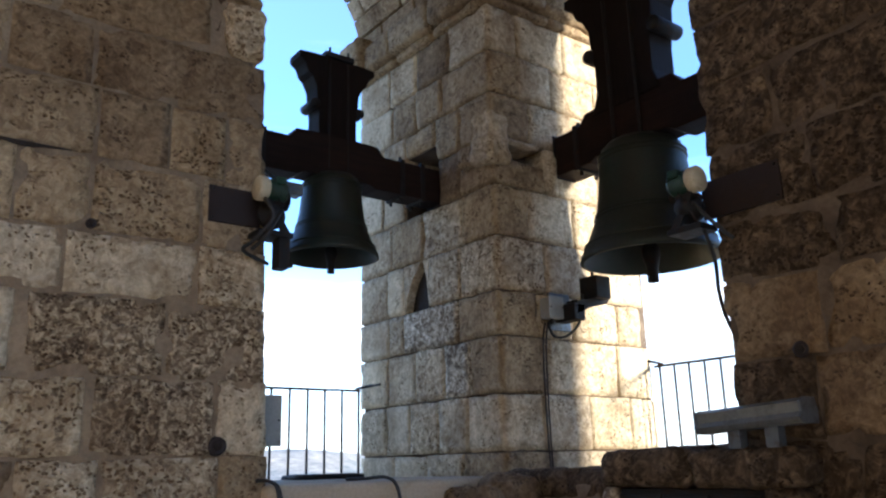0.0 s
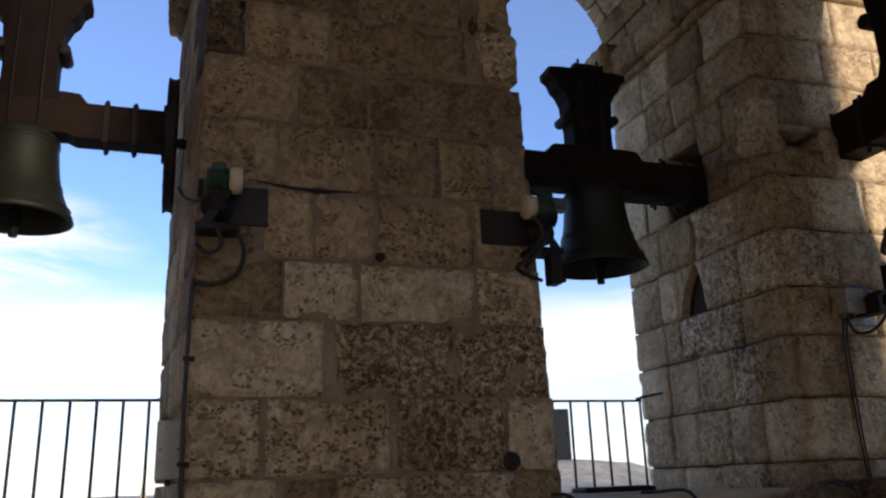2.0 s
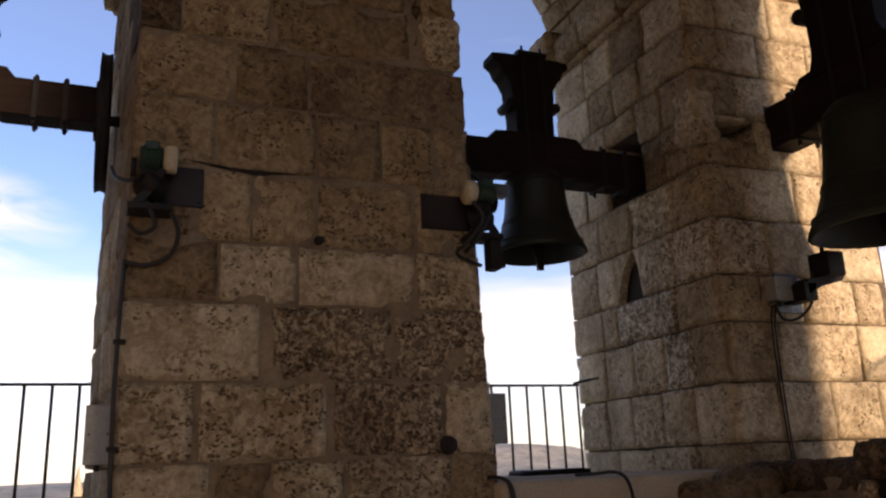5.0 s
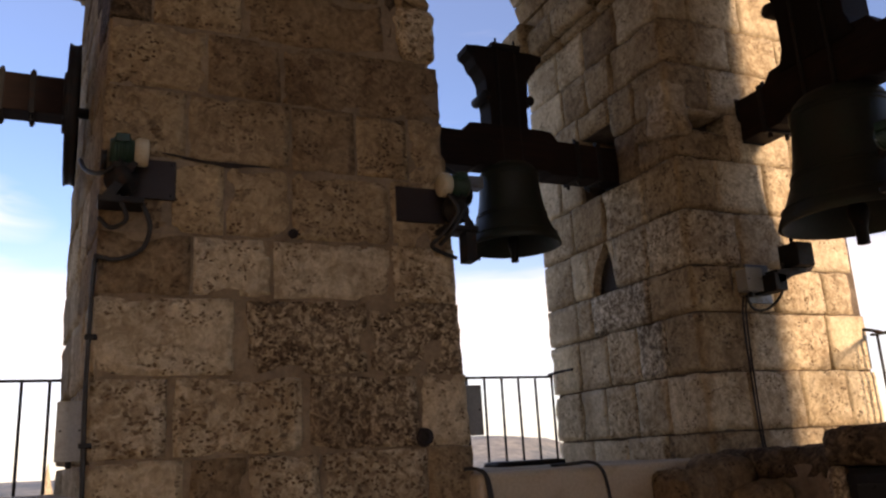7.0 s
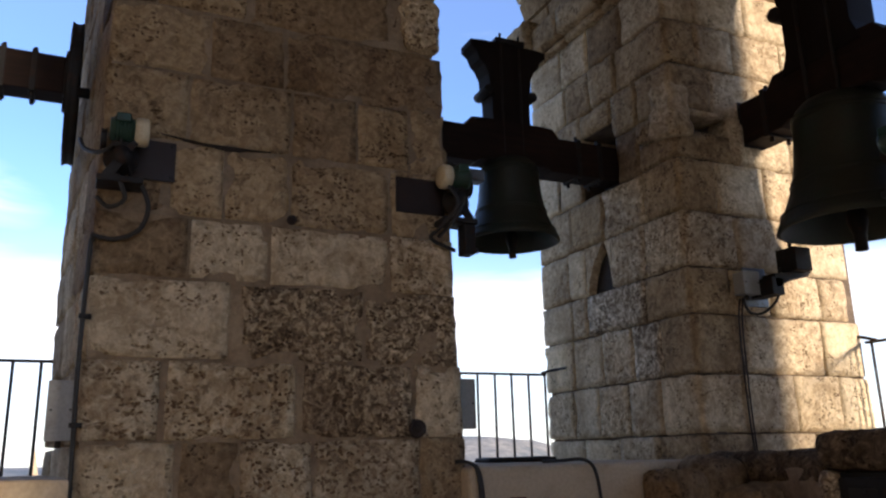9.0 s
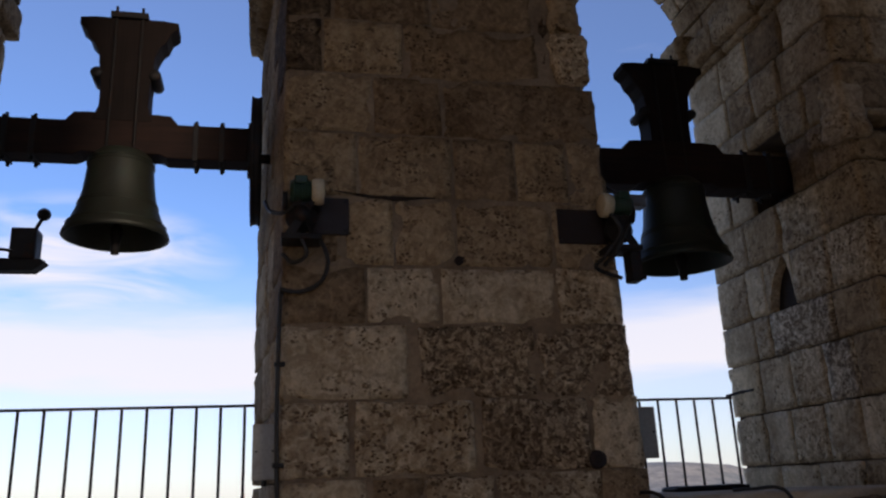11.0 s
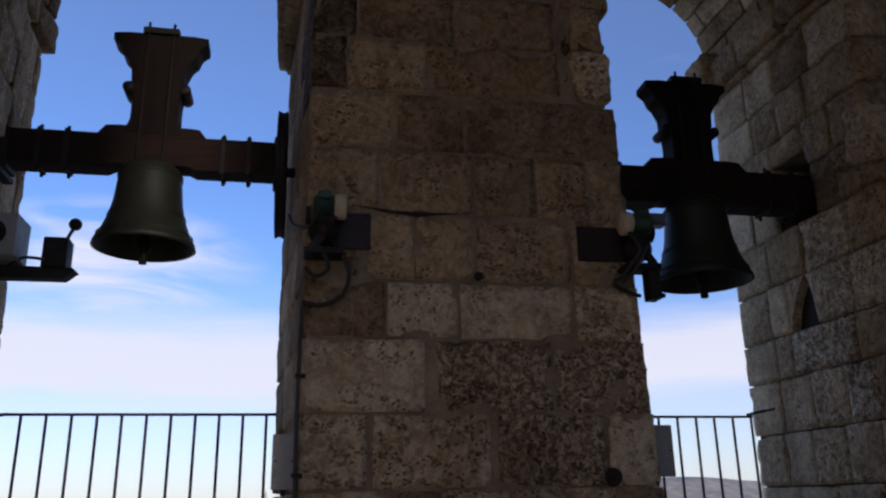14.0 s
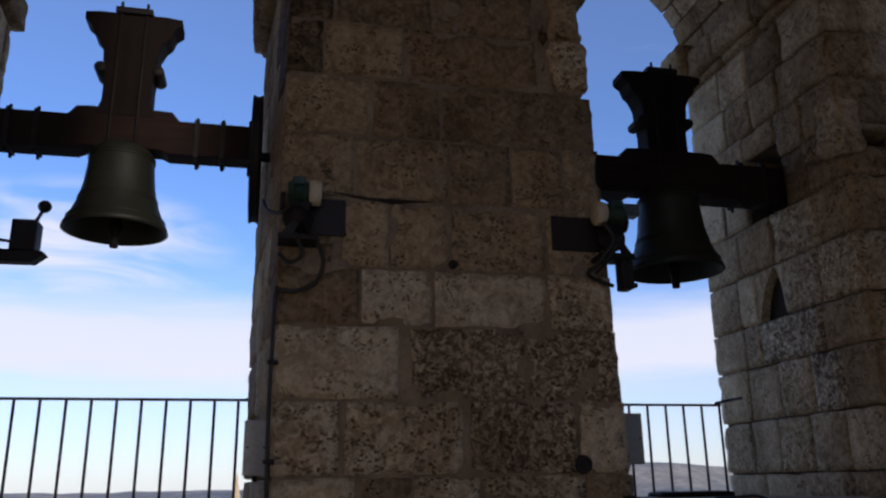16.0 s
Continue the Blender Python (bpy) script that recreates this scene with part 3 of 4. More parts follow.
part("iron_cramp", box(XE - 0.012, XE + 0.02, 1.375, 1.465, 2.205, 2.222, 0.003), IRON, pier_b, "short rusty iron cramp")
# a lump of mortar over the chipped arris, beside the sockets of the yokes
stone_block(pier_b, "pale", XE - 0.055, XE + 0.12, -0.055, 0.16, 3.53, 3.89, ["-x", "+x", "-y", "+y", "-z", "+z"], 3.0, 0.022, 0.05, "mortar_lump")
stone_block(pier_b, "tan", XE - 0.03, XE + 0.06, 0.14, 0.34, 3.56, 3.74, ["-x", "+x", "-y", "+y", "-z", "+z"], 2.4, 0.025, 0.04, "mortar_lump")
stone_block(pier_b, "pale", XE + 0.50, XE + 0.60, -0.02, 0.2, 3.40, 3.70, ["-x", "+x", "-y", "+y", "-z", "+z"], 1.8, 0.03, 0.03, "broken_stone")
stone_block(pier_b, "pale", XE - 0.02, XE + 0.42, -0.01, 0.2, 3.70, 3.745, ["-x", "+x", "-y", "+y", "-z", "+z"], 1.2, 0.04, 0.015)
random.seed(31)
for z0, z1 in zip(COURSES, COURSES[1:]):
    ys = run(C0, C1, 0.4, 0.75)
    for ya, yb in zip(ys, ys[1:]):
        # shade painted by stone colour, darkest on the upper courses
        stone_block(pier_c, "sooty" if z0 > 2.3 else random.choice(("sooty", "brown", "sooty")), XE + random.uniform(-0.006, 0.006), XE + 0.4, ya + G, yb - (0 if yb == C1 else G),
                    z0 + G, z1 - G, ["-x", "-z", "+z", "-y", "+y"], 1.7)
    ys = run(YN, T, 0.35, 0.6)
    for ya, yb in zip(ys, ys[1:]):
        s = 0.0
        ob = stone_block(pier_d, random.choice(("tan", "pale", "pitted")), XW - 0.35, XW + s + random.uniform(-0.006, 0.006), ya + (0 if ya == YN else G), yb - G,
                    z0 + G, z1 - G, ["+x", "-z", "+z", "-y", "+y"], 1.0)
        lean(ob, -0.22, 5.0)

# imposts: a moulded band along each reveal
def impost(parent, x0, x1, y0, y1, sides, kind="tan"):
    """A two-step moulding that stands out of the given sides."""
    for zz0, zz1, out in ((4.72, 4.79, 0.035), (4.79, 5.02, 0.09)):
        a, b = (x0 - out if "-x" in sides else x0, x1 + out if "+x" in sides else x1)
        c, d = (y0 - out if "-y" in sides else y0, y1 + out if "+y" in sides else y1)
        cut_x = run(a, b, 0.5, 0.8) if b - a > d - c else [a, b]
        cut_y = run(c, d, 0.4, 0.7) if d - c >= b - a else [c, d]
        for p, q in zip(cut_x, cut_x[1:]):
            for r, s in zip(cut_y, cut_y[1:]):
                stone_block(parent, kind, p, q, r, s, zz0, zz1, ["-x", "+x", "-y", "+y", "-z", "+z"], 0.8, 0.06, 0.02, "impost_stone")


random.seed(41)
impost(pier_a, A0 - 0.145, A0 + 0.3, 0.25, T, ("-x", "+y"))
impost(pier_a, A1 - 0.3, A1 - 0.05, 0.4, T, ("+x", "+y"))
impost(pier_b, XE, XE + 0.35, 0.0, T, ("-x", "+y"))
impost(pier_b, XE, XE + TE, 0.0, 0.3, ("-y",))
stone_block(pier_b, "tan", XE - 0.16, XE + 0.3, T - 0.2, T + 0.15, 4.82, 5.12, ["-x", "+x", "-y", "+y", "-z", "+z"], 1.4, 0.04, 0.03, "impost_stone")
impost(pier_d, XW - 0.5, XW - 0.255, 0.7, T, ("+x", "+y"))
impost(pier_c, XE, XE + 0.4, C0, C1, ("-x",), "brown")


# arched walls above the imposts
def arched(name, along, lo, hi, inner, outer, arches, label):
    """A wall from the springing to the top, with round arches cut through. along: the axis it runs on."""
    bm = bmesh.new()
    pts = [(lo, SPRING - 0.02)]
    for a, b in arches:
        r, c = (b - a) / 2, (a + b) / 2
        pts.append((a, SPRING - 0.02))
        pts += [(c - r * math.cos(math.pi * i / 28), SPRING + r * math.sin(math.pi * i / 28)) for i in range(29)]
        pts.append((b, SPRING - 0.02))
    pts += [(hi, SPRING - 0.02), (hi, TOP), (lo, TOP)]
    seen, clean = None, []
    for p in pts:
        if seen is None or (abs(p[0] - seen[0]) + abs(p[1] - seen[1])) > 1e-6:
            clean.append(p)
        seen = p
    def at(u, z, w):
        return (u, w, z) if along == "x" else (w, u, z)
    f = bm.faces.new([bm.verts.new(at(u, z, inner)) for u, z in clean])
    r = bmesh.ops.extrude_face_region(bm, geom=[f])
    off = at(0, 0, outer - inner)
    bmesh.ops.translate(bm, vec=off, verts=[v for v in r["geom"] if isinstance(v, bmesh.types.BMVert)])
    bmesh.ops.triangulate(bm, faces=[q for q in bm.faces if len(q.verts) > 4])
    bmesh.ops.recalc_face_normals(bm, faces=bm.faces[:])
    return tagged(part(name, bm, MORTAR), label, "wall", kind="structure")


upper_n = arched("wall_north", "x", XW - T, XE + TE, YN + 0.02, T - 0.02, ((XW - 0.21, A0 - 0.10), (A1 - 0.09, XE + 0.04)), "upper wall with two round arches of limestone")
upper_e = arched("wall_east", "y", YS - T, YN + 0.01, XE + 0.02, XE + TE - 0.02, ((YS, C0), (C1 - 0.04, YN + 0.005)), "upper east wall with two round arches")
upper_w = arched("wall_west", "y", YS - T, YN + 0.01, XW, XW - T, ((YS, C0), (C1, YN)), "upper west wall with two round arches")


def voussoirs(parent, along, a, b, w0, w1, steps=15):
    """Wedge stones round an arch, each a piece of its own; they line the soffit."""
    c, r = (a + b) / 2, (b - a) / 2
    for i in range(steps):
        t0, t1 = math.pi * i / steps + 0.008, math.pi * (i + 1) / steps - 0.008
        cuts = run(w0, w1, 0.35, 0.6)
        for p, q in zip(cuts, cuts[1:]):
            bm = bmesh.new()
            jit = random.uniform(-0.008, 0.008)
            vs = {}
            n = 4
            for k in range(n + 1):
                t = t0 + (t1 - t0) * k / n
                for rr in (r - 0.005 + jit, r + 0.42):
                    for w in (p + 0.006, q - 0.006):
                        u, z = c - rr * math.cos(t), SPRING + rr * math.sin(t)
                        vs[k, rr > r + 0.1, w > (p + q) / 2] = bm.verts.new((u, w, z) if along == "x" else (w, u, z))
            for k in range(n):
                for side in (False, True):
                    bm.faces.new([vs[k, side, False], vs[k + 1, side, False], vs[k + 1, side, True], vs[k, side, True]])
                    bm.faces.new([vs[k, False, side], vs[k + 1, False, side], vs[k + 1, True, side], vs[k, True, side]])
            for k in (0, n):
                bm.faces.new([vs[k, False, False], vs[k, True, False], vs[k, True, True], vs[k, False, True]])
            bmesh.ops.recalc_face_normals(bm, faces=bm.faces[:])
            es = [e for e in bm.edges if e.calc_face_angle(0) > 0.6]
            bmesh.ops.bevel(bm, geom=es, offset=0.009, segments=1, affect="EDGES")
            part("voussoir", bm, STONE[random.choice(("tan", "tan", "brown", "pale"))], parent)


random.seed(47)
voussoirs(upper_n, "x", A1 - 0.05, XE, -0.02, T + 0.02)
voussoirs(upper_n, "x", XW - 0.17, A0 - 0.14, -0.02, T + 0.02)
voussoirs(upper_e, "y", C1, YN, XE - 0.02, XE + TE + 0.02)

# the sides that the camera turns its back on, floor, vault: unseen, added to shape light
# dull mortar here keeps bounce off the east pier
core("pier_west", XW - T, XW, C0, C1, 0, SPRING, "plain middle pier of the west wall", MORTAR)
core("pier_south_west", XW - T, XW, YS - T, YS, 0, TOP, "plain corner pier", BOUNCE_PLASTER)
core("pier_south_east", XE, XE + TE, YS - T, YS, 0, TOP, "plain corner pier", BOUNCE_PLASTER)
# invented slots: gaps admit sun and sky, the middle pier shades the north-west corner
south = box(2.12, XE, YS - 0.5, YS, 0, TOP, 0)
box(0.5, 1.66, YS - 0.5, YS, 0, TOP, 0, south)
for xa, xb in ((XW, 0.5), (1.66, 2.12)):
    box(xa, xb, YS - 0.5, YS, 0, 0.1, 0, south)
    box(xa, xb, YS - 0.5, YS, 6.6, TOP, 0, south)
tagged(part("wall_south", south, BOUNCE_PLASTER), "added unseen wall with two openings that steer the light", "wall", kind="structure")
# blockers added in the west arches so the east pier stays dark
tagged(part("infill_west", box(XW - T + 0.3, XW - 0.25, YS, C0, 0, 5.9, 0), MORTAR), "added unseen block that keeps west light out", "wall", kind="structure")
tagged(part("infill_west", box(XW - T + 0.3, XW - 0.25, C1, YN, 0, 5.9, 0), MORTAR), "added unseen block that keeps west light out", "wall", kind="structure")
# unseen floor, kept pale as a reflector for the lower stones
tagged(part("floor", box(XW - T, XE + TE, YS - T, T, -0.3, 0, 0), BOUNCE_PLASTER), "unseen pale belfry floor that bounces light up", "floor", kind="structure")
# dull colour chosen to cut bounce on the upper stones
tagged(part("ceiling", box(XW - T, XE + TE, YS - T, T, TOP, TOP + 0.3, 0), MORTAR), "unseen flat ceiling, mortar-dark to hold light down", "ceiling", kind="structure")

# ---- sills and parapets ----
tagged(part("sill_north_west", box(XW, A0, -0.02, T, 0, SILL, 0.012), PLASTER), "cream plastered sill under an arched opening", "sill", kind="structure")
tagged(part("sill_north_east", box(A1, XE - 0.02, -0.10, T, 0, SILL, 0.025), PLASTER), "cream plastered sill with a rounded edge", "sill", kind="structure")
parapet = part("parapet_east", box(XE - 0.02, XE + TE, C1, YN, 0, 1.52, 0.02), MORTAR)
tagged(parapet, "rough stone parapet under the open arch", "parapet", kind="structure")
tagged(part("parapet_south_east", box(XE, XE + TE, YS, C0, 0, SILL, 0.02), BOUNCE_PLASTER), "plain parapet under an opening", "parapet", kind="structure")
random.seed(53)
# coping stones coloured near black to stand for the shade there
for ya, yb, xa, low, top, kind in ((-1.95, -1.40, XE - 0.16, 1.50, 1.665, "sooty"), (-1.39, -0.865, XE - 0.165, 1.50, 1.68, "sooty"), (-0.86, -0.02, XE - 0.03, 1.40, 1.585, "sooty"),
                              (-0.95, -0.868, XE - 0.15, 0.9, 1.495, "dark"), (-1.95, -1.76, XE - 0.15, 0.9, 1.495, "sooty")):
    stone_block(parapet, kind, xa, XE + 0.55, ya, yb, low, top, ["-x", "-y", "+y", "+z", "-z"], 2.0, 0.045, 0.035, "coping_stone")
for ya, yb in ((-1.54, -0.8), (-0.79, -0.02)):
    stone_block(parapet, "pale", XE + 0.57, XE + TE, ya, yb, 1.40, 1.55, ["-x", "+x", "-y", "+y", "+z"], 1.2, 0.06, 0.02, "coping_stone")
# broken stones in the corner where sill and parapet meet
for xa, xb, ya, yb, za, zb, kind in ((2.72, 3.02, -0.36, -0.09, 1.12, 1.50, "brown"), (2.95, 3.29, -0.34, -0.08, 1.20, 1.56, "brown"), (3.02, 3.28, -0.62, -0.30, 1.05, 1.42, "brown")):
    stone_block(parapet, kind, xa, xb, ya, yb, za, zb, ["-x", "+x", "-y", "+y", "+z", "-z"], 3.2, 0.04, 0.09, "rubble_stone")
tagged(part("wall_ledge", box(2.7, XE, -0.62, -0.10, 0, 1.14, 0.02), MORTAR), "mortared ledge in the corner", "ledge", kind="structure")

# ---- railings ----


def railing(name, a, b, z_top, z_foot, bars, label, stubs):
    """A top rail from a to b on plain round bars."""
    a, b = Vector((*a, 0)), Vector((*b, 0))
    d = (b - a).normalized()
    base = (a + b) / 2
    ob = thing(name, Matrix.Translation((base.x, base.y, z_foot)), label, "railing")
    mid = Vector((base.x, base.y, z_foot))
    bm = box(-(b - a).length / 2, (b - a).length / 2, -0.018, 0.018, -0.008, 0.008, 0.003)
    part("top_rail", bm, RAIL, ob, m=Matrix.Translation((0, 0, z_top - z_foot)) @ Matrix.Rotation(math.atan2(d.y, d.x), 4, "Z"))
    bar = rod((0, 0, -0.02), (0, 0, z_top - z_foot - 0.005), 0.0095, 10)
    first = None
    for s in bars:
        p = a + d * s - mid
        bend = random.uniform(-0.006, 0.006)
        if first is None:
            first = part("bar", bar, RAIL, ob)
            o = first
        else:
            o = new("bar", first.data)
            o.parent = ob
        o.matrix_basis = Matrix.Translation((p.x, p.y, 0)) @ Matrix.Rotation(bend, 4, d)
    for s, e in stubs:
        part("wall_stub", tube([Vector(q) - mid for q in (s, ((s[0] + e[0]) / 2, (s[1] + e[1]) / 2, s[2] + 0.004), e)], 0.011, 10), RAIL, ob, "rusty iron stub let into the stone")
    return ob


random.seed(59)
railing("railing", (XW - 0.15, T - 0.03), (A0 - 0.13, T - 0.03), 2.2, SILL, [0.117 + 0.1495 * i for i in range(11)], "black iron railing with plain upright bars",
        [((XW - 0.19, T - 0.08, 2.19), (XW - 0.11, T - 0.03, 2.202)), ((A0 - 0.09, T - 0.08, 2.19), (A0 - 0.15, T - 0.03, 2.202))])
railing("railing", (A1 - 0.02, T - 0.03), (XE - 0.03, T - 0.03), 2.185, SILL, [0.10 + 0.1445 * i for i in range(11)], "black iron railing with plain upright bars",
        [((XE + 0.06, T - 0.26, 2.21), (XE - 0.07, T - 0.04, 2.197))])
railing("railing", (XE + 1.445, C1), (XE + 1.445, YN - 0.02), 2.265, 1.55, [0.04 + 0.124 * i for i in range(13)], "black iron railing on the sunny parapet",
        [((XE + 1.36, 0.10, 2.30), (XE + 1.44, -0.10, 2.272))])

# ---- bells ----


def bell(name, m, s, reach, label, wheel=None):
    """A bell under its headstock; the axle runs along x through the origin. s: sizes of cup, headstock and arms; reach: length of the arms to -x and +x."""
    s, sx, sh, sa = s
    ob = thing(name, m, label, "bell", "bells in the belfry arches")
    prof = [(0.262, -0.548), (0.276, -0.545), (0.270, -0.522), (0.236, -0.455), (0.205, -0.375), (0.188, -0.29), (0.178, -0.20), (0.171, -0.125),
            (0.160, -0.085), (0.135, -0.060), (0.08, -0.048), (0.0, -0.045)]
    bands = []
    for r, z in prof:
        bands.append((r, z))
    inner = [(0.0, -0.075), (0.08, -0.078), (0.125, -0.095), (0.145, -0.14), (0.155, -0.22), (0.168, -0.31), (0.188, -0.39), (0.218, -0.465), (0.248, -0.53), (0.262, -0.548)]
    bm = lathe([(r * s, z * s) for r, z in bands + inner], 56)
    cup = part("bell_body", bm, BRONZE, ob, "green-brown cast bronze")
    for z, r in ((-0.115, 0.1735), (-0.135, 0.1745), (-0.36, 0.2025), (-0.375, 0.207), (-0.485, 0.2535)):
        part("moulding", lathe([((r - 0.004) * s, (z - 0.005) * s), ((r + 0.004) * s, (z - 0.002) * s), ((r + 0.004) * s, (z + 0.002) * s), ((r - 0.004) * s, (z + 0.005) * s)], 56), BRONZE, cup)
    clap = rod((0, 0, -0.1 * s), (0, 0, -0.52 * s), 0.014 * s)
    lathe([(0, -0.64 * s), (0.022 * s, -0.635 * s), (0.022 * s, -0.58 * s), (0.036 * s, -0.53 * s), (0.036 * s, -0.50 * s), (0.014 * s, -0.46 * s)], 20, clap)
    part("clapper", clap, IRON, ob, "black iron clapper")
    # arms
    up, dn = 0.105 * sa, -0.095 * sa
    l, r = -reach[0], reach[1]
    c = 0.20 * sa
    outline = [(l, dn), (-0.24 * sa, dn), (-0.20 * sa, dn + 0.02 * sa), (0.20 * sa, dn + 0.02 * sa), (0.24 * sa, dn), (r, dn), (r, up), (0.29 * sa, up), (0.25 * sa, up + 0.05 * sa), (0.18 * sa, up + 0.055 * sa),
               (-0.18 * sa, up + 0.055 * sa), (-0.25 * sa, up + 0.05 * sa), (-0.29 * sa, up), (l, up)]
    part("yoke_arm", plate(outline, 0.15 * sa, 0.006 * sa), WOOD, ob, "red-brown timber cross-arm")
    half = [(0.165, 0.12), (0.135, 0.22), (0.135, 0.36), (0.15, 0.48), (0.155, 0.56), (0.185, 0.63), (0.215, 0.66), (0.235, 0.72), (0.275, 0.755), (0.275, 0.80), (0.19, 0.81)]
    outline = [(x * sx, z * sh) for x, z in half] + [(-x * sx, z * sh) for x, z in half[::-1]]
    yoke = part("counterweight", plate(outline, 0.17 * sh, 0.008 * sh), WOOD_UP, ob, "dark carved timber headstock")
    for q in (-1, 1):
        knob = lathe([(0, -0.095), (0.03, -0.095), (0.036, -0.085), (0.036, 0.085), (0.03, 0.095), (0, 0.095)], 20, None, Matrix.Rotation(math.pi / 2, 4, "X"))
        bmesh.ops.scale(knob, vec=(sh, sh, sh), verts=knob.verts[:])
        part("bolster", knob, IRON, yoke, m=Matrix.Translation((q * 0.16 * sx, 0, 0.43 * sh)))
        part("tie_rod", rod((q * 0.075 * sh, -0.09 * sh, -0.06 * sh), (q * 0.075 * sh, -0.09 * sh, 0.88 * sh), 0.009 * sh), IRON, ob)
        part("tie_rod", rod((q * 0.075 * sh, 0.09 * sh, -0.06 * sh), (q * 0.075 * sh, 0.09 * sh, 0.88 * sh), 0.009 * sh), IRON, ob)
    part("cap_plate", box(-0.105 * sx, 0.105 * sx, -0.11 * sh, 0.11 * sh, 0.80 * sh, 0.84 * sh, 0.004), IRON, ob)
    part("crown", box(-0.06 * sh, 0.06 * sh, -0.05 * sh, 0.05 * sh, -0.07 * sh, 0.0, 0.012 * sh), IRON, ob)
    # straps with nuts
    for x in (l + 0.16 * sa, l + 0.30 * sa, r - 0.14 * sa, r - 0.28 * sa):
        if abs(x) < 0.3 * sa:
            continue
        st = box(x - 0.014 * sa, x + 0.014 * sa, -0.082 * sa, 0.082 * sa, dn - 0.012 * sa, up + 0.012 * sa, 0.003)
        for yy in (-0.05 * sa, 0.05 * sa):
            rod((x, yy, dn - 0.034 * sa), (x, yy, up + 0.034 * sa), 0.010 * sa, 6, st)
        part("strap", st, IRON, ob)
    part("axle", rod((l - 0.13, 0, -0.05), (l + 0.05, 0, -0.05), 0.028 * sa), IRON, ob)
    part("axle", rod((r - 0.05, 0, -0.05), (r + 0.13, 0, -0.05), 0.028 * sa), IRON, ob)
    for x, q in ((l, -1), (r, 1)):
        part("end_plate", box(min(x, x + q * 0.012), max(x, x + q * 0.012), -0.085 * sa, 0.085 * sa, dn * 1.1, up * 1.1, 0.003), IRON, ob)
    if wheel:
        x, rad = wheel
        rim = lathe([(rad - 0.035, -0.028), (rad, -0.028), (rad - 0.01, -0.008), (rad - 0.01, 0.008), (rad, 0.028), (rad - 0.035, 0.028), (rad - 0.035, -0.028)], 56, None,
                    Matrix.Translation((x, 0, -0.07)) @ Matrix.Rotation(math.pi / 2, 4, "Y"))
        w = part("drive_wheel", rim, IRON, ob, "black iron drive wheel")
        for k in range(4):
            a = math.pi / 4 + k * math.pi / 2
            d = Vector((0, math.cos(a), math.sin(a)))
            part("spoke", rod(Vector((x, 0, -0.07)) + d * 0.02, Vector((x, 0, -0.07)) + d * (rad - 0.025), 0.013), IRON, w)
        part("bracket", box(x - 0.05, x - 0.02, -0.03, 0.03, -0.17, 0.17, 0.004), IRON, w)
    return ob


bell("bell", pose(-0.90, 0.76, 3.605), (1.03, 1.0, 0.97, 1.05), (0.78, 0.70), "small green bronze bell hanging from a red-brown timber yoke", (0.75, 0.385))
bell("bell", pose(2.53, 0.76, 3.57), (1.14, 1.06, 0.96, 1.24), (0.74, 0.86), "small dark bronze bell with a tall carved headstock")
bell("bell", pose(4.0, -0.66, 3.69, 0, 0, 90), (1.59, 1.72, 1.42, 1.45), (0.86, 0.66), "large green bronze bell hanging still in its arch")
for x, y, rz, lab in ((A1 - 0.03, 0.76, 0, "iron bearing bolted to the limestone pier"), (XW - 0.05, 0.76, 0, "iron bearing bolted to the limestone pier")):
    b0 = thing("axle_bearing", pose(x, y, 3.57), lab, "bearing")
    part("housing", box(-0.03, 0.05, -0.09, 0.09, -0.10, 0.08, 0.01), IRON, b0)
    part("foot_plate", box(-0.03, 0.03, -0.13, 0.13, -0.13, -0.10, 0.004), IRON, b0)

# ---- bell motors on the piers ----


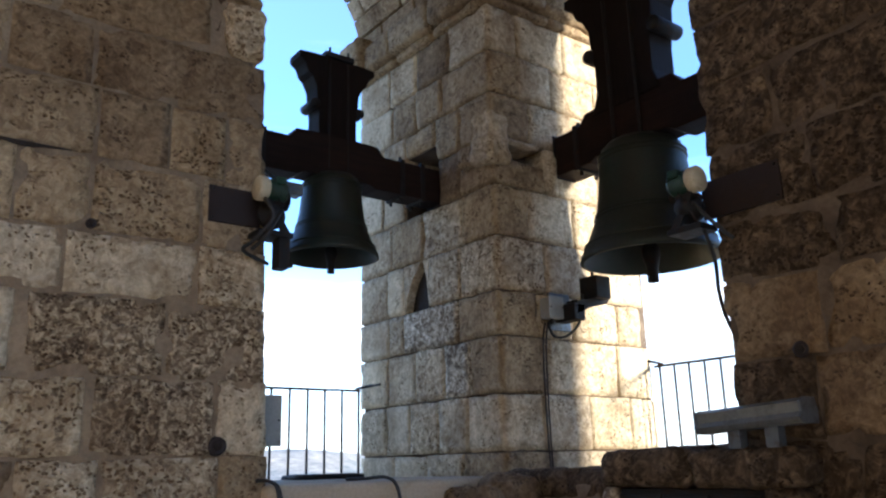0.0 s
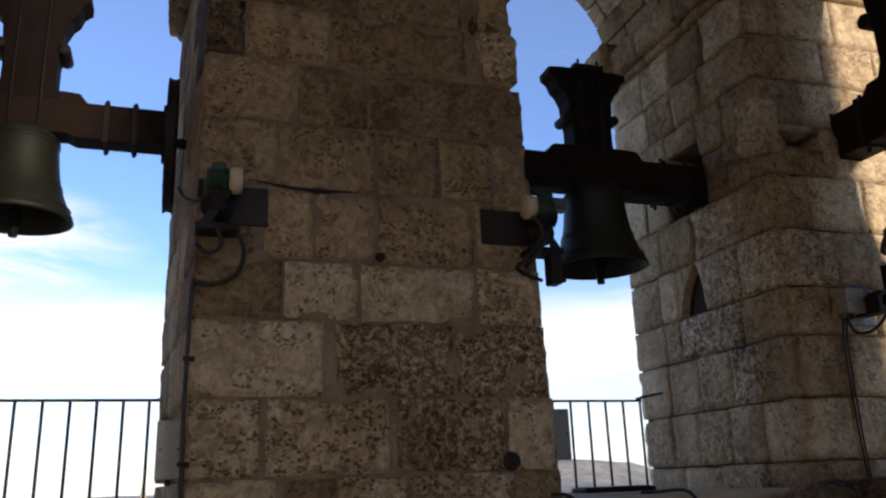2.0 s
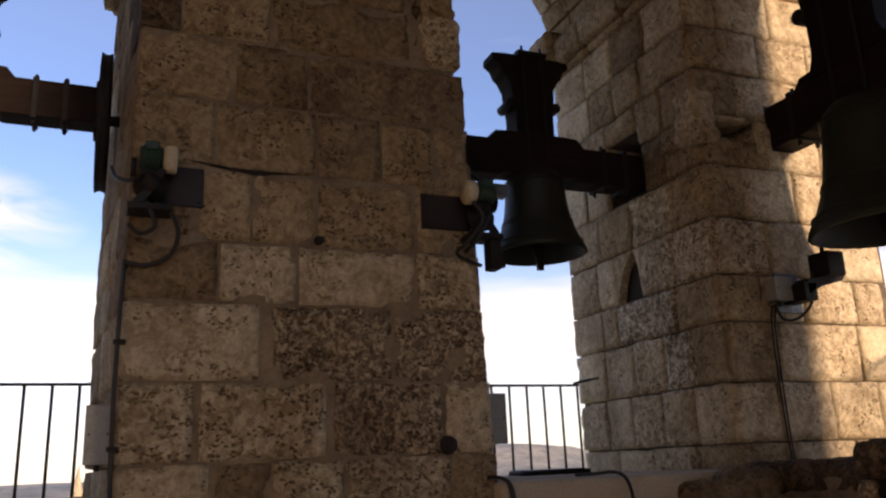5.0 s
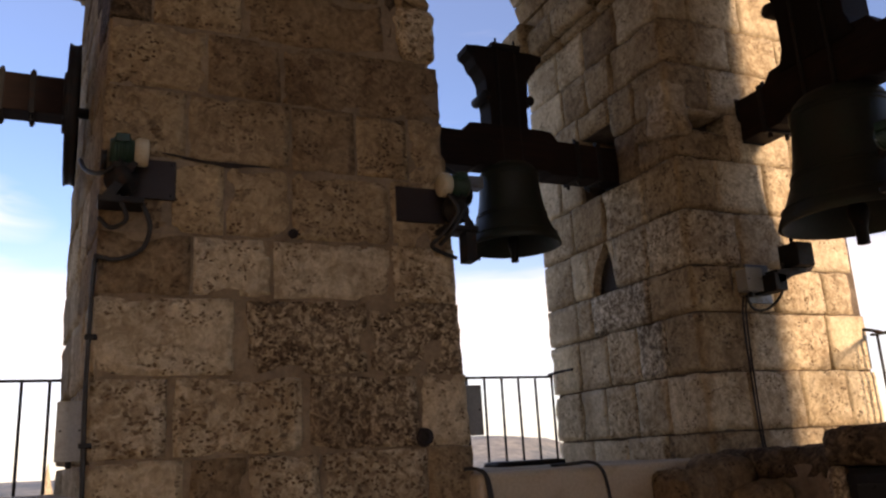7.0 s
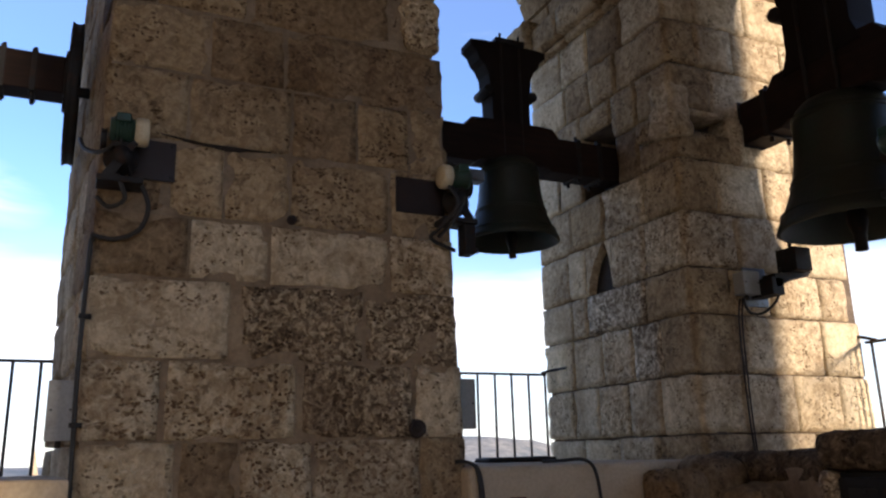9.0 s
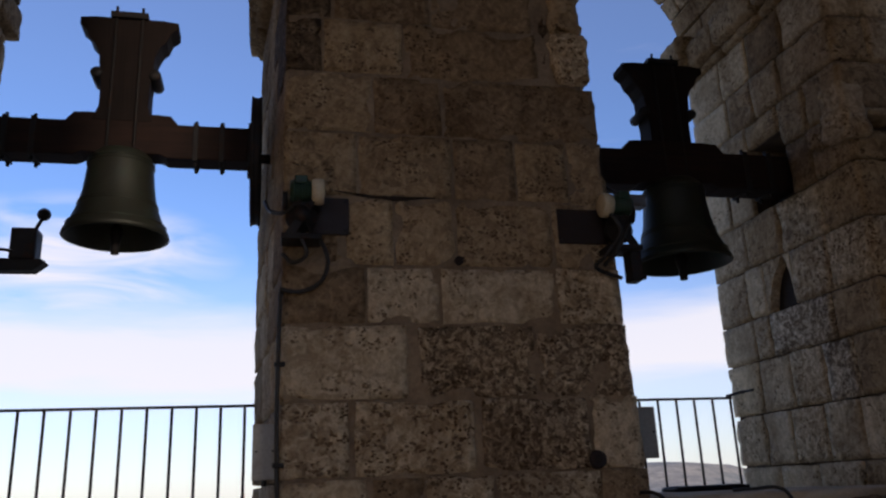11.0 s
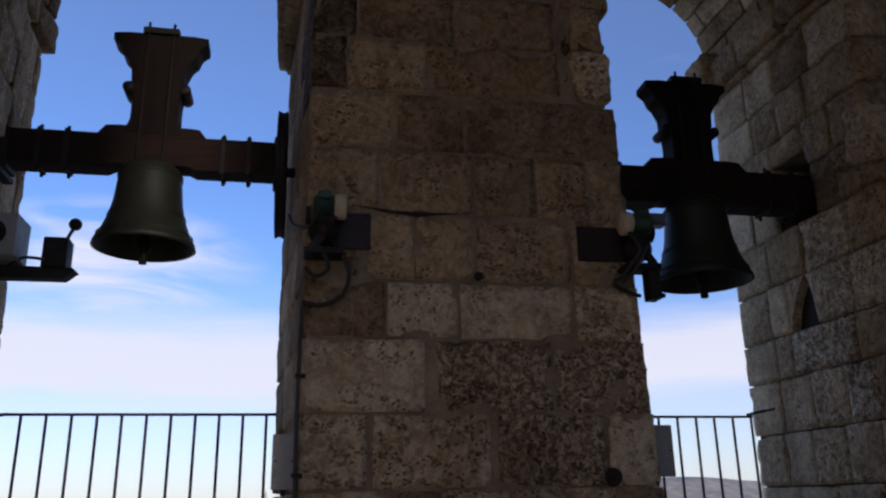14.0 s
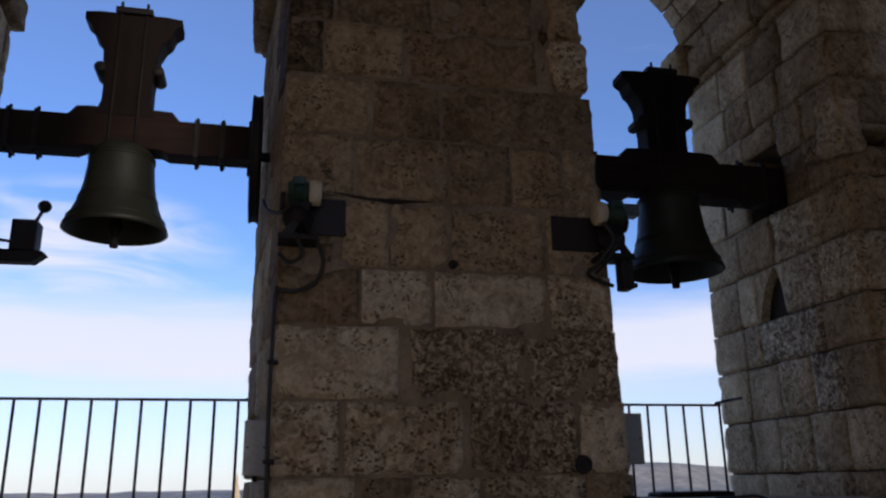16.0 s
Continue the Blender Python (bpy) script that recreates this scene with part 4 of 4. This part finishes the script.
def motor(m, s, plate_len, label, loop):
    """A drive motor on a base plate; origin on the wall face behind its cap, s: which way along x the bell lies."""
    ob = thing("bell_motor", m, label, "motor", "bell drive motors")

    def bx(a, b, *rest):
        return box(min(s * a, s * b), max(s * a, s * b), *rest)
    part("base_plate", bx(-plate_len, 0.04, -0.014, 0.0, -0.17, 0.02, 0.003), BROWN_STEEL, ob, "brown painted steel plate")
    for zz in (-0.15, 0.0):
        part("bolt", rod((s * (-plate_len + 0.02), -0.024, zz), (s * (-plate_len + 0.02), -0.012, zz), 0.007, 6), IRON, ob)
    cap = lathe([(0, -0.032), (0.045, -0.032), (0.06, -0.022), (0.064, -0.005), (0.064, 0.022), (0.058, 0.03), (0, 0.03)], 36, None, Matrix.Translation((0, -0.115, 0.01)) @ Matrix.Rotation(-s * math.pi / 2, 4, "Y"))
    part("fan_cover", cap, CREAM, ob, "cream plastic motor cover")
    fins = [(0, 0.0), (0.052, 0.0)]
    for k in range(6):
        fins += [(0.052, 0.012 + k * 0.013), (0.061, 0.014 + k * 0.013), (0.061, 0.019 + k * 0.013), (0.052, 0.021 + k * 0.013)]
    body = lathe(fins + [(0.05, 0.10), (0, 0.10)], 28, None, Matrix.Translation((s * 0.03, -0.115, 0.01)) @ Matrix.Rotation(s * math.pi / 2, 4, "Y"))
    part("motor_body", body, GREEN, ob, "dark green finned motor body")
    part("terminal_box", bx(0.05, 0.11, -0.18, -0.13, 0.03, 0.07, 0.006), GREEN, ob)
    part("gearbox", lathe([(0, 0), (0.05, 0), (0.058, 0.01), (0.058, 0.05), (0.075, 0.055), (0.075, 0.07), (0.04, 0.08), (0.04, 0.13), (0, 0.13)], 26, None, Matrix.Translation((s * 0.075, -0.012, -0.11)) @ Matrix.Rotation(math.pi / 2, 4, "X")), IRON, ob)
    part("gear_cover", bx(0.02, 0.12, -0.13, -0.03, -0.075, -0.035, 0.014), IRON, ob)
    part("strut", plate([(s * 0.0, -0.03), (s * 0.03, -0.03), (s * 0.15, -0.20), (s * 0.15, -0.225), (s * 0.11, -0.225)][:: (1 if s > 0 else -1)], 0.012, 0.002), IRON, ob, m=Matrix.Translation((0, -0.13, 0)))
    part("tension_rod", rod((s * 0.02, -0.09, -0.21), (s * 0.10, -0.15, 0.0), 0.007), IRON, ob)
    part("nut", rod((s * 0.096, -0.147, -0.012), (s * 0.104, -0.153, 0.008), 0.014, 6), IRON, ob)
    part("pulley", lathe([(0, 0), (0.05, 0), (0.042, 0.012), (0.05, 0.024), (0, 0.024)], 28, None, Matrix.Translation((s * 0.14, -0.06, -0.02)) @ Matrix.Rotation(s * math.pi / 2, 4, "Y")), IRON, ob)
    part("foot_bracket", bx(-0.02, 0.17, -0.14, 0.0, -0.235, -0.205, 0.005), IRON, ob)
    for pts in loop:
        part("cable", tube([(s * x, y, z) for x, y, z in pts], 0.0105, 8), RUBBER, ob, "black flexible conduit")
    return ob


motor(pose(0.158, 0, 3.015), -1, 0.16, "green bell motor with a cream cover on the pier",
      [[(0.0, -0.1, -0.2), (-0.05, -0.09, -0.32), (-0.02, -0.05, -0.42), (0.08, -0.03, -0.465), (0.17, -0.025, -0.45)], [(0.09, -0.13, -0.2), (0.05, -0.11, -0.3), (0.11, -0.06, -0.33), (0.16, -0.03, -0.28)],
       [(0.05, -0.15, 0.02), (0.14, -0.08, -0.08), (0.22, 0.1, -0.02), (0.25, 0.35, 0.12)]])
unit = motor(pose(1.643, 0, 2.995), 1, 0.235, "green bell motor with a cream cover near the pier edge",
             [[(0.0, -0.15, -0.05), (0.04, -0.17, -0.15), (-0.03, -0.12, -0.26), (-0.06, -0.05, -0.31), (0.08, -0.04, -0.36)], [(0.10, -0.15, -0.1), (0.02, -0.14, -0.24), (-0.02, -0.06, -0.30)],
              [(0.13, -0.1, 0.05), (0.17, 0.1, 0.16), (0.12, 0.3, 0.32)]])
part("switch_box", box(0.10, 0.165, -0.12, -0.03, -0.39, -0.22, 0.008), IRON, unit)
part("gland", rod((0.16, -0.07, -0.36), (0.20, -0.07, -0.36), 0.014), IRON, unit)
part("arm_plate", box(0.10, 0.24, -0.10, -0.02, 0.02, 0.085, 0.006), STEEL, unit)
motor(pose(XE, -1.585, 2.90, 0, 0, -90), -1, 0.37, "bell motor with a cream cover on the shaded pier",
      [[(0.02, -0.12, -0.1), (-0.05, -0.1, -0.2), (-0.12, -0.04, -0.3)], [(0.0, -0.10, -0.2), (0.03, 0.02, -0.36), (0.055, 0.06, -0.5), (0.035, 0.06, -0.62), (-0.02, 0.05, -0.75)]])

# conduit down the edge of the middle pier, and the boxes on its sides
cable = thing("cable_conduit", pose(-0.012, -0.012, 1.0), "black conduit clipped down the pier corner", "conduit")
part("pipe", tube([(0, 0, 0), (0.004, 0, 0.5), (-0.004, 0, 1.0), (0.002, 0, 1.5), (0.012, -0.006, 1.54)], 0.010, 8), RUBBER, cable)
for zz in (0.3, 0.75, 1.2):
    part("clip", box(-0.02, 0.03, -0.016, 0.008, zz, zz + 0.02, 0.003), IRON, cable)


def switch_box(m, w, d, h, label):
    ob = thing("junction_box", m, label, "junction box", "grey electrical boxes")
    part("body", box(-w / 2, w / 2, -d / 2, d / 2, 0, h - 0.006, 0.006), GREY, ob)
    part("lid", box(-w / 2 - 0.003, w / 2 + 0.003, -d / 2 - 0.012, -d / 2 + 0.004, -0.003, h, 0.005), GREY, ob)
    for x in (-w / 2 + 0.015, w / 2 - 0.015):
        part("screw", rod((x, -d / 2 - 0.016, h * 0.5), (x, -d / 2 - 0.011, h * 0.5), 0.005, 8), IRON, ob)
    part("gland", rod((0, 0, -0.03), (0, 0, 0.002), 0.012), RUBBER, ob)
    return ob


switch_box(pose(-0.067, 0.22, 1.705), 0.105, 0.17, 0.25, "plain grey electrical box on the pier side")
switch_box(pose(A1 + 0.115, 0.28, 1.74), 0.15, 0.16, 0.26, "plain grey electrical box on the pier side")
switch_box(pose(XE + 0.45, C1 + 0.12, 1.81), 0.2, 0.2, 0.24, "grey electrical box on the shaded pier")

# ---- hammer units ----
h1 = thing("bell_hammer", pose(4.0, 0, 2.635), "black electric bell hammer on a steel bracket", "bell hammer", "electric bell hammers")
part("back_plate", box(-0.27, -0.08, -0.015, 0.0, -0.18, 0.07, 0.004), STEEL, h1, "blue-grey steel back plate")
arm = bmesh.new()
f0 = plate([(-0.19, -0.10), (-0.07, -0.04), (0.10, 0.0), (0.14, 0.045), (0.10, 0.035), (-0.19, 0.0)], 0.10, 0.004, arm)
part("bracket_arm", arm, IRON, h1, m=Matrix.Translation((0, -0.14, 0)))
part("bracket_foot", box(-0.22, -0.12, -0.19, 0.0, -0.13, -0.02, 0.006), IRON, h1)
part("solenoid_box", box(-0.065, 0.075, -0.25, -0.10, 0.02, 0.17, 0.008), IRON, h1)
part("striker_rod", rod((-0.02, -0.18, 0.16), (-0.02, -0.18, 0.26), 0.012), IRON, h1)
part("striker_head", lathe([(0, 0), (0.02, 0.003), (0.024, 0.02), (0.02, 0.037), (0, 0.04)], 16), IRON, h1, m=Matrix.Translation((-0.02, -0.18, 0.245)))
part("cable", tube([(-0.08, -0.14, 0.05), (-0.12, -0.16, -0.02), (-0.13, -0.14, -0.14), (-0.18, -0.07, -0.22), (-0.26, -0.03, -0.22), (-0.30, -0.02, -0.13)], 0.009, 8), RUBBER, h1)
jb = switch_box(pose(3.72, -0.04, 2.52), 0.13, 0.08, 0.145, "small pale junction box on the sunlit pier")
pipe = thing("cable_conduit", pose(3.66, -0.02, 1.46), "thin conduit running down the pier face", "conduit")
part("pipe", tube([(0.02, 0, 1.04), (-0.01, 0, 0.9), (-0.012, 0.004, 0.45), (0.0, 0, 0.1), (0.03, -0.02, -0.05)], 0.0055, 8), BROWN_STEEL, pipe)
part("pipe", tube([(0.045, 0, 1.04), (0.015, 0, 0.88), (0.012, 0.004, 0.45), (0.02, 0, 0.1), (0.06, -0.02, -0.05)], 0.005, 8), BROWN_STEEL, pipe)

h2 = thing("bell_hammer", pose(XW - 0.04, 0.76, 2.84), "black electric hammer with a round ball head", "bell hammer", "electric bell hammers")
part("base_arm", plate([(0.0, 0.0), (0.40, 0.0), (0.46, 0.05), (0.44, 0.065), (0.0, 0.07)], 0.09, 0.004), IRON, h2)
part("solenoid_box", box(0.28, 0.41, -0.065, 0.065, 0.06, 0.235, 0.008), IRON, h2)
part("striker_rod", rod((0.375, 0, 0.22), (0.415, 0, 0.31), 0.010), IRON, h2)
part("striker_head", lathe([(0, -0.036)] + [(0.036 * math.cos(a), 0.036 * math.sin(a)) for a in (-1.1, -0.7, -0.3, 0, 0.3, 0.7, 1.1)] + [(0, 0.036)], 24), IRON, h2, m=Matrix.Translation((0.42, 0, 0.33)))
part("cable", tube([(0.30, -0.07, 0.10), (0.2, -0.09, 0.10), (0.12, -0.06, 0.06)], 0.009, 8), RUBBER, h2)
cab = thing("control_cabinet", pose(XW - 0.06, 0.68, 2.92), "pale grey control cabinet with a dark fan opening", "cabinet")
part("body", box(0.0, 0.20, -0.12, 0.12, 0.0, 0.24, 0.008), GREY, cab)
part("door", box(0.015, 0.185, -0.132, -0.119, 0.015, 0.225, 0.004), GREY, cab)
part("fan_opening", lathe([(0, 0), (0.065, 0), (0.07, 0.006), (0, 0.008)], 28), SCREEN, cab, "black round fan opening", m=Matrix.Translation((0.09, -0.134, 0.12)) @ Matrix.Rotation(math.pi / 2, 4, "X"))

# ---- clutter on the sills ----
hose = thing("cable_loop", pose(2.36, -0.10, 1.55), "thick black cable looped over the plaster sill", "cable")
part("cable", tube([(-0.12, 0.15, 0.012), (-0.05, 0.06, 0.016), (0.03, 0.01, 0.02), (0.08, -0.02, -0.02), (0.11, -0.02, -0.14), (0.13, -0.018, -0.4)], 0.009, 8), RUBBER, hose)
hose2 = thing("cable_loop", pose(1.74, -0.11, 1.55), "pair of black cables hanging beside the pier", "cable")
for k in (0, 1):
    part("cable", tube([(-0.03 - 0.02 * k, 0.2, 0.015), (0.0, 0.02, 0.02), (0.035 + 0.012 * k, -0.015, -0.06), (0.045 + 0.02 * k, -0.012, -0.4)], 0.009, 8), RUBBER, hose2)
random.seed(61)
slab_me = stone_mesh(-0.25, 0.25, -0.13, 0.13, 0, 0.035, ["-x", "+x", "-y", "+y", "+z", "-z"], 0.5, 0.05)
slab_me.materials.append(IRON)
slab = tagged(new("rubber_mat", slab_me), "flat dark mat lying on the plaster sill", "mat")
slab.matrix_basis = pose(2.72, 1.18, SILL)
slab2 = tagged(new("rubber_mat", slab_me), "flat dark mat lying on the stone parapet", "mat")
slab2.matrix_basis = pose(XE + 1.1, -0.45, 1.555, 0, 0, 80)
red = thing("metal_bracket", pose(1.99, -0.10, 1.27), "small red painted steel bracket on the sill", "bracket")
part("plate", box(-0.04, 0.05, -0.012, 0.0, 0, 0.13, 0.003), RED, red)
part("flange", box(-0.04, 0.05, -0.07, -0.011, 0.105, 0.118, 0.003), RED, red)
lamp = thing("batten_lamp", pose(XE - 0.10, -1.735, 1.785), "dusty galvanised batten lamp housing above the ledge", "lamp")
prof = [(-0.05, -0.045), (-0.075, -0.02), (-0.06, 0.0), (-0.065, 0.04), (-0.03, 0.055), (0.05, 0.055), (0.06, 0.0), (0.05, -0.045)]
part("housing", plate(prof, 0.49, 0.004), ZINC, lamp, m=Matrix.Rotation(radians(-3), 4, "X"))
for yy in (-0.25, 0.25):
    part("end_cap", plate([(x * 1.06, z * 1.06) for x, z in prof], 0.012, 0.003), STEEL, lamp, m=Matrix.Rotation(radians(-3), 4, "X") @ Matrix.Translation((0, yy, 0)))
part("foot", box(-0.03, 0.03, -0.12, -0.06, -0.125, -0.035, 0.004), STEEL, lamp)
part("foot", box(-0.03, 0.03, 0.06, 0.12, -0.125, -0.035, 0.004), STEEL, lamp)
cabinet = thing("metal_cabinet", pose(XE - 0.08, -1.355, 0), "dark metal cabinet with glazed doors under the coping", "cabinet")
part("body", box(-0.02, 0.055, -0.395, 0.395, 0, 1.49, 0.005), IRON, cabinet)
for y0, y1 in ((-0.385, -0.135), (-0.125, 0.125), (0.135, 0.385)):
    d = part("door", box(-0.045, -0.02, y0, y1, 0.05, 1.465, 0.004), IRON, cabinet)
    part("pane", box(-0.049, -0.044, y0 + 0.05, y1 - 0.05, 0.2, 1.42, 0.001), SCREEN, d, "dark dusty glass")

# ---- the distance ----


def land():
    m = material("hazy_dry_hills", (0.2, 0.17, 0.11), 0.95)
    t = m.node_tree
    v = place(t, False)
    n, f = noise_node(t, v, 0.006, 7, 0.6), noise_node(t, v, 0.05, 6, 0.65)
    # lightened, bluish greys paint the distance haze over the tan ground
    c = ramp(t, n, (0.35, (0.20, 0.22, 0.215)), (0.5, (0.33, 0.31, 0.27)), (0.66, (0.52, 0.45, 0.36)))
    c = blend(t, 0.8, c, ramp(t, f, (0.35, (0.55, 0.6, 0.6)), (0.65, (1.25, 1.2, 1.1))), "MULTIPLY")
    t.links.new(c, t.nodes["Principled BSDF"].inputs["Base Color"])
    radii = [0, 30, 90, 200, 350, 550, 750, 950, 1100, 1220, 1320, 1400, 1480, 1560, 1650, 1760, 1900, 2100, 2400, 2800, 3300, 3900, 4600]
    steps = 360
    verts, faces = [], []
    for r in radii:
        for k in range(steps):
            a = 2 * math.pi * k / steps
            x, y = r * math.sin(a), r * math.cos(a)
            p = Vector((x, y, 0))
            z = -45.0
            far = max(0.0, min(1.0, (r - 900) / 600))
            z += far * (34 + 14 * noise.noise(p * 0.0012) + 9 * noise.noise(p * 0.004) + 4 * noise.noise(p * 0.012))
            deg = math.degrees(a)
            deg = deg - 360 if deg > 180 else deg
            hill = 1 / (1 + math.exp(-(deg - 18.8) / 1.2)) * 1 / (1 + math.exp((deg - 32.0 - 1.2 * noise.noise(p * 0.01)) / 1.0))
            z += 47 * hill * max(0.0, min(1.0, (r - 1180) / 260)) * (0.93 + 0.12 * noise.noise(p * 0.009))
            verts.append((x, y, z))
    for i in range(len(radii) - 1):
        for k in range(steps):
            a, b = i * steps + k, i * steps + (k + 1) % steps
            faces.append((a, b, b + steps, a + steps))
    me = bpy.data.meshes.new("ground")
    me.from_pydata(verts, [], faces)
    me.polygons.foreach_set("use_smooth", [True] * len(faces))
    me.materials.append(m)
    return tagged(new("ground", me), "dry brown plain rising to low hills, haze in its colour", "ground", kind="structure")


land()
tower = tagged(part("belfry_base", box(XW - T, XE + TE, YS - T, T, -45, -0.31, 0), BOUNCE_PLASTER), "plain tower shaft below the belfry", "tower", kind="structure")

pale = STONE["pale"]
spire = thing("church_tower", pose(-6.4, 250, -45.2), "distant pale church tower with a slender spire", "church tower")
part("shaft", box(-2.6, 2.6, -2.6, 2.6, 0, 38, 0.1), pale, spire)
part("belfry", box(-1.9, 1.9, -1.9, 1.9, 38, 42.5, 0.1), pale, spire)
for x in (-2.2, 2.2):
    for y in (-2.2, 2.2):
        part("pinnacle", lathe([(0.35, 38), (0.35, 39.5), (0.12, 41.2), (0, 41.8)], 8, None, Matrix.Translation((x, y, 0))), pale, spire)
part("spire", lathe([(1.7, 42.5), (0.9, 46), (0.25, 50), (0.0, 51.2)], 8, smooth=False), pale, spire)


def socket(m, r, label):
    """A short broken pipe end let into the stone."""
    ob = thing("pipe_socket", m, label, "pipe socket")
    part("collar", lathe([(0, 0.006), (r * 0.55, 0.007), (r * 0.75, 0.014), (r, 0.012), (r * 1.15, -0.02)], 20), BROWN_STEEL, ob)
    # dark disc painted for the shade inside the bore
    part("bore", lathe([(0, 0.0085), (r * 0.5, 0.0085), (r * 0.5, 0.004)], 20), HOLLOW_SHADE, ob)


socket(pose(0.87, -0.002, 2.725, 90), 0.022, "rusty pipe end let into the pier")
socket(pose(1.51, -0.006, 1.735, 90), 0.042, "old brown pipe socket in the stone face")
socket(pose(XE - 0.006, -1.94, 2.06, 90, 0, -90), 0.035, "dark pipe socket in the shaded pier")
